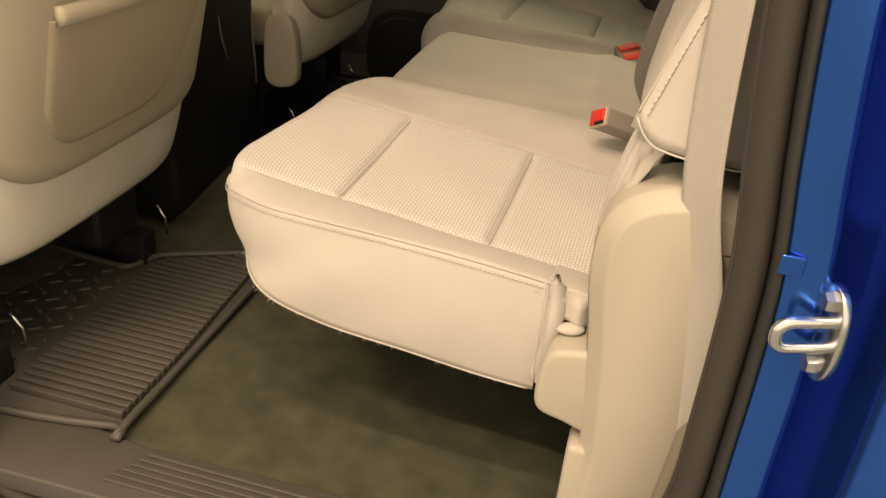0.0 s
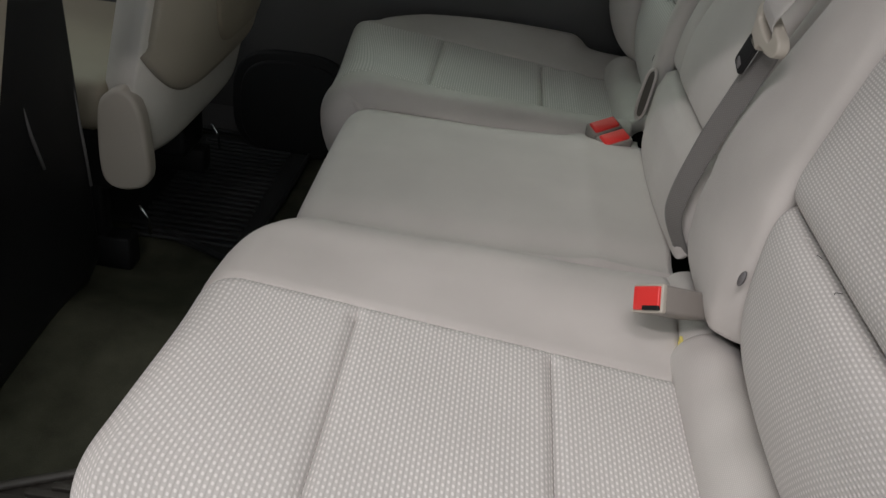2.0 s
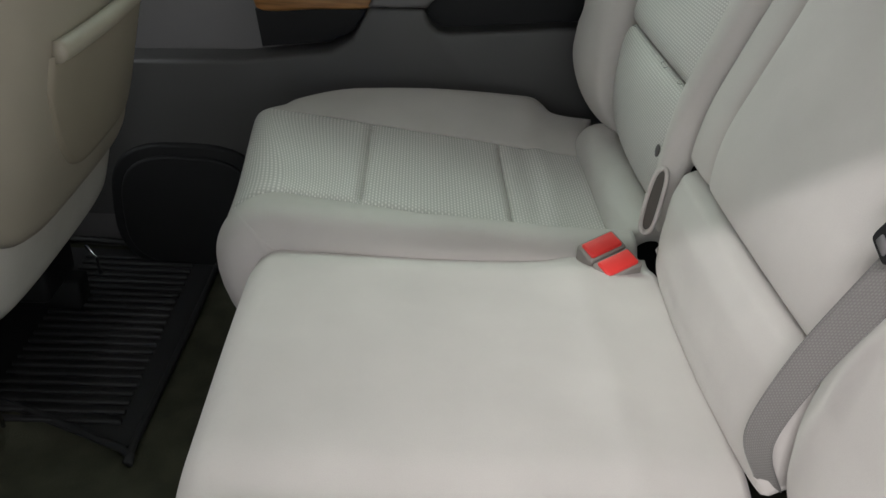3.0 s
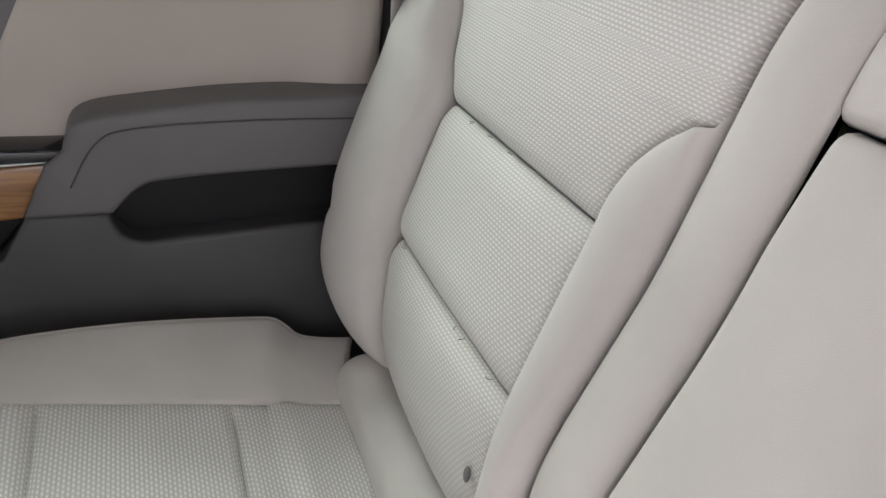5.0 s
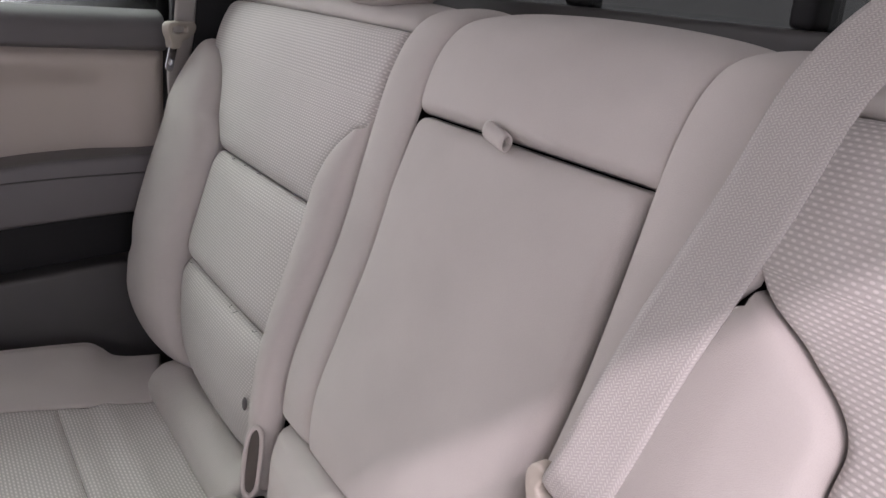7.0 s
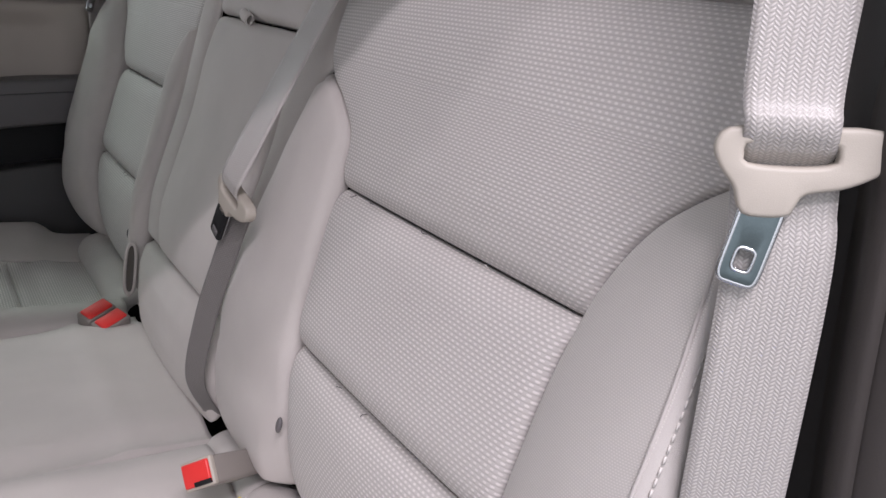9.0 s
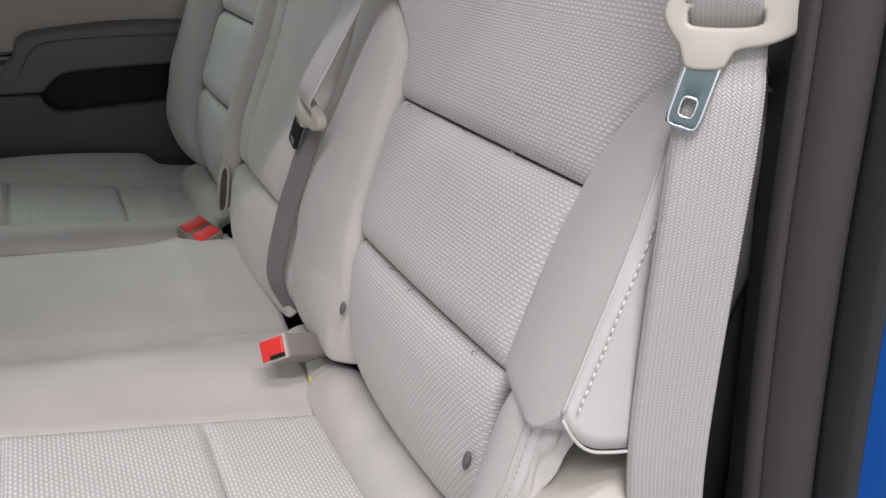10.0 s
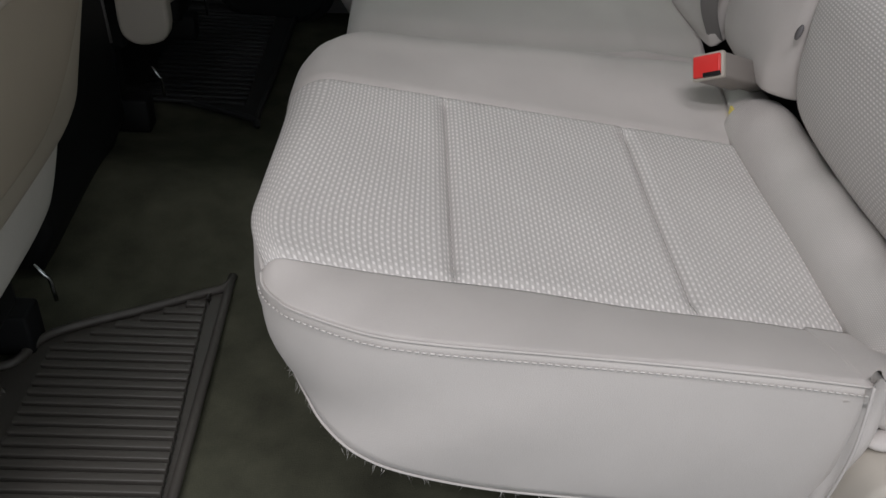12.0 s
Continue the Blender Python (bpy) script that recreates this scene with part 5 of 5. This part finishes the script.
def front_seat(ya, yb, label, zb, plate_y=None):
    mid, half = (ya + yb) / 2, (yb - ya) / 2
    t = thing("front_seat", (-0.4, mid, 0.0), label, "front seat", "front seats")
    lean = lambda z: -0.245 + 0.22 * (z - 0.25)

    def shape(z0, z1, depth, inset, bulge):
        def fn(z, v):
            e = np.abs(2 * v - 1)
            low = np.clip((0.34 - z) / 0.10, 0, 1)
            k = half - inset - 0.018 * low ** 2.5
            y = mid + (2 * v - 1) * k
            x = lean(z) + depth - 0.050 * e ** 6 - 0.012 * np.clip((z0 + 0.03 - z) / 0.03, 0, 1) ** 2 + bulge * (1 - e ** 2)
            return x, y, z + 0.016 * (v - 0.5) * 0
        return fn
    full = shape(zb, 1.0, 0.0, 0.0, 0.006)
    sheet("back_shell", SHELL, t, dense(zb, 1.02, 50, 0.3), dense(0, 1, 50, 0.5), full, (1, 0, 0), 0.10, "pale carpeted lower back shell")
    # upholstered frame above the shell
    def frame_fn(w, v):
        e = np.abs(2 * v - 1)
        zlow = 0.340 + 0.085 * e ** 6
        z = zlow + (1.0 - zlow) * w
        x, y, _ = full(z, 0.5 + (v - 0.5) * 0.995)
        return x + 0.014 * np.clip(w / 0.03, 0, 1) ** 0.5 + 0.004, y, z
    sheet("back_cover", TAN, t, dense(0, 1, 60, 0.4), dense(0, 1, 50, 0.5), frame_fn, (1, 0, 0), 0.02, "smooth tan back cover")
    # map pocket panel inset in the back
    def pocket(w, v):
        e = np.abs(2 * v - 1)
        inward = (2 * v - 1) * (1 if mid < 0.7 else -1)
        zl = 0.392 + np.where(inward > 0, 0.15 * e ** 3.2, 0.07 * e ** 9)
        z = zl + (0.575 - zl) * w
        x, y, _ = full(z, 0.5 + (v - 0.5) * 0.66 + (-0.025 if mid < 0.7 else 0.025))
        rim = np.clip(np.minimum(np.minimum(v, 1 - v) * 0.4, w * 0.2) / 0.014, 0, 1)
        return x + 0.012 + 0.011 * np.sqrt(np.clip(1 - (1 - rim) ** 2, 0, 1)) + 0.003 * np.sin(np.pi * v), y, z
    sheet("map_pocket", POCKET, t, dense(0, 1, 40, 0.5), dense(0, 1, 50, 0.5), pocket, (1, 0, 0), 0.02, "tan vinyl map pocket")
    lip = np.stack(pocket(np.full(40, 1.0), np.linspace(0.02, 0.98, 40)), -1)
    tube("pocket_hem", TAN, t, lip + np.array([0.003, 0, 0.006]), 0.010, sides=10, flat=1.3)
    # seat cushion, rails and mechanism underneath
    block("seat_base", POCKET, t, (-0.80, ya + 0.03, 0.27), (-0.33, yb - 0.03, 0.36), 0.03, "tan front seat cushion")
    block("seat_frame", BLACK, t, (-0.78, ya + 0.05, 0.16), (-0.34, yb - 0.05, 0.27), 0.01, "black steel seat frame")
    for y in (ya + 0.07, yb - 0.07):
        block("rail", BLACK, t, (-0.82, y - 0.022, 0.0), (-0.315, y + 0.022, 0.065), 0.005, "black seat rail")
        block("riser", BLACK, t, (-0.50, y - 0.018, 0.05), (-0.36, y + 0.018, 0.18), 0.005)
        tube("lever", STEEL, t, [(-0.315, y + 0.03, 0.11), (-0.30, y + 0.034, 0.085), (-0.298, y + 0.034, 0.05)], 0.003)
    block("motor_box", BLACK, t, (-0.40, yb - 0.22, 0.10), (-0.31, yb - 0.10, 0.18), 0.012, "black adjuster motor")
    if plate_y is not None:
        out = smooth_loop([(-0.245, 0.222), (-0.246, 0.30), (-0.256, 0.352), (-0.278, 0.374), (-0.305, 0.366), (-0.322, 0.335), (-0.326, 0.24), (-0.314, 0.206), (-0.28, 0.200)], 5)
        prism("recliner_cover", VINYL, t, [tuple(p) for p in out], "y", plate_y - 0.014, plate_y + 0.02, 0.008, "rounded beige recliner cover", 4)
    return t


front_seat(-0.075, 0.465, "tan front seat back with a map pocket", 0.222)
front_seat(0.925, 1.475, "tan front seat back with a rounded recliner cover", 0.236, 0.925)


def console():
    t = thing("centre_console", (-0.7, 0.7, 0.0), "black plastic centre console between the front seats", "console")
    prism("console_body", BLACK, t, [(-1.2, 0.01), (-0.36, 0.01), (-0.33, 0.08), (-0.35, 0.56), (-0.39, 0.65), (-1.2, 0.65)], "y", 0.53, 0.905, 0.015)
    block("rear_vent", GLOSS, t, (-0.36, 0.61, 0.25), (-0.345, 0.80, 0.37), 0.004, "gloss black rear vent panel")
    tube("trim_line", GREY, t, [(-0.346, 0.745, 0.40), (-0.340, 0.748, 0.355), (-0.334, 0.760, 0.30)], 0.0026, "pale edge of the console panel")
    tube("trim_line", GREY, t, [(-0.345, 0.888, 0.38), (-0.337, 0.890, 0.28), (-0.334, 0.893, 0.21)], 0.0026, "pale edge of the console panel")


console()

# ---- far door ----


def far_door():
    t = thing("door_1", (0.15, 1.62, 0.0), "closed far door with a grey armrest and wood trim", "door", kind="structure")
    block("door_panel", GREY, t, (-0.72, 1.640, -0.06), (0.70, 1.70, 0.826), 0.012, "grey plastic door panel")

    def upper(x, z):
        e = np.minimum(np.minimum((x - (0.10 + (z - 0.60) * 0.45)) / 0.02, (0.60 - x) / 0.02), np.minimum((z - 0.572) / 0.02, (0.826 - z) / 0.02))
        e = np.clip(e, 0, 1)
        d = rise(x, 0.02, 0.14) * (1 - rise(x, 0.47, 0.56)) * rise(z, 0.575, 0.64) * (1 - rise(z, 0.765, 0.810))
        return x, 1.628 - 0.016 * np.sqrt(np.clip(1 - (1 - e) ** 2, 0, 1)) + 0.021 * d, z
    def upper_fn(u, z):
        x = (0.10 + (z - 0.60) * 0.45) + u * (0.605 - (0.10 + (z - 0.60) * 0.45))
        return upper(x, z)
    sheet("upper_insert", DOORSKIN, t, dense(0, 1, 60, 0.5), dense(0.570, 0.830, 40, 0.5), upper_fn, (0, -1, 0), 0.02, "smooth beige upper door insert")
    cap = smooth_loop([(1.610, 0.830), (1.604, 0.846), (1.610, 0.870), (1.632, 0.884), (1.69, 0.889), (1.70, 0.86), (1.69, 0.826)], 5)
    prism("window_sill", GREY, t, [tuple(p) for p in cap], "x", -0.62, 0.64, 0.004, "grey padded window sill")
    # armrest
    head = smooth_loop([(0.196, 0.586), (0.215, 0.603), (0.219, 0.620), (0.228, 0.634), (0.250, 0.645), (0.30, 0.654), (0.40, 0.667), (0.50, 0.674), (0.598, 0.679)], 5, False)
    tail = smooth_loop([(0.598, 0.589), (0.42, 0.576), (0.325, 0.566), (0.298, 0.557), (0.280, 0.540), (0.266, 0.524)], 4, False)
    arm = [(0.168, 0.520)] + [tuple(q) for q in head] + [tuple(q) for q in tail]
    prism("armrest", GREY, t, arm, "y", 1.555, 1.645, 0.020, "grey padded armrest", 5)
    seam = smooth_loop([(0.222, 1.5553, 0.56), (0.25, 1.5535, 0.612), (0.29, 1.5535, 0.632), (0.42, 1.5535, 0.644), (0.59, 1.5535, 0.650)], 8, False)
    tube("armrest_seam", DARK, t, seam, 0.0012, sides=6, up=(0, 1, 0))
    low = [(-0.40, 0.10), (-0.40, 0.40), (-0.05, 0.415), (0.10, 0.437), (0.142, 0.462), (0.17, 0.518), (0.262, 0.521), (0.268, 0.505), (0.275, 0.493), (0.287, 0.484), (0.305, 0.481), (0.42, 0.492), (0.596, 0.509), (0.598, 0.10)]
    prism("lower_trim", DARK, t, low, "y", 1.568, 1.645, 0.008, "dark grey lower door trim", 4)
    cup = [(0.255, 0.47), (0.265, 0.52), (0.285, 0.555), (0.31, 0.575), (0.60, 0.60), (0.60, 0.47)]
    prism("pull_cup", BLACK, t, cup, "y", 1.612, 1.646, 0.004, "black recessed door pull")
    wood = smooth_loop([(-0.042, 0.566), (0.09, 0.574), (0.219, 0.585), (0.196, 0.545), (0.176, 0.516), (0.08, 0.508), (-0.01, 0.501), (-0.028, 0.522)], 4)
    prism("wood_strip", WOOD, t, [tuple(p) for p in wood], "y", 1.572, 1.645, 0.010, "glossy wood trim strip", 4)
    prism("switch_plate", GLOSS, t, [(-0.050, 0.568), (-0.058, 0.606), (0.06, 0.618), (0.085, 0.618), (0.105, 0.600), (0.222, 0.603), (0.224, 0.588)], "y", 1.566, 1.645, 0.004, "gloss black window switch plate")
    block("window_switch", GLOSS, t, (0.02, 1.560, 0.606), (0.058, 1.585, 0.624), 0.004, "small window switch")
    tube("chrome_line", STEEL, t, [(-0.05, 1.5665, 0.571), (0.09, 1.5665, 0.579), (0.222, 1.5665, 0.589)], 0.0022)
    pull = [(-0.03, 0.495), (0.17, 0.508), (0.135, 0.462), (0.10, 0.445), (-0.02, 0.430)]
    prism("lower_recess", BLACK, t, pull, "y", 1.606, 1.646, 0.004, "dark recess under the wood strip")
    handle = smooth_loop([(-0.08, 0.655), (-0.03, 0.650), (0.045, 0.660), (0.068, 0.685), (0.072, 0.74), (-0.08, 0.74)], 5)
    prism("handle_bezel", GLOSS, t, [tuple(p) for p in handle], "y", 1.612, 1.645, 0.006, "gloss black door handle bezel")
    block("door_handle", STEEL, t, (-0.06, 1.600, 0.672), (0.035, 1.614, 0.690), 0.005, "chrome door handle")
    ring = ellipse_loop(-0.16, 0.12, 0.125, 0.115, 40, 3.0)
    prism("speaker_surround", BLACK, t, ellipse_loop(-0.16, 0.125, 0.145, 0.132, 40, 3.0), "y", 1.558, 1.60, 0.008, "grey speaker surround")
    prism("speaker_grille", BLACK, t, ring, "y", 1.552, 1.60, 0.006, "black speaker grille")
    pane = block("window_pane", GLASS, t, (-0.56, 1.655, 0.885), (0.60, 1.660, 1.333), 0.0, "clear door window pane")
    pane.visible_shadow = False
    block("window_frame_post", BLACK, t, (0.60, 1.57, 0.84), (0.70, 1.70, 1.333), 0.012, "black window frame post")
    block("window_frame_post", BLACK, t, (-0.66, 1.60, 0.84), (-0.56, 1.70, 1.333), 0.012, "black window frame post")


far_door()
wall("pillar_far", BLACK, (0.60, 1.565, 0.0), (0.84, 1.70, 1.333), "dark rear pillar trim beside the far door", "pillar")
wall("wall_far_front", DARK, (-1.80, 1.60, -0.05), (-0.66, 1.70, 0.90), "dark grey front door panel of the far side", "wall")
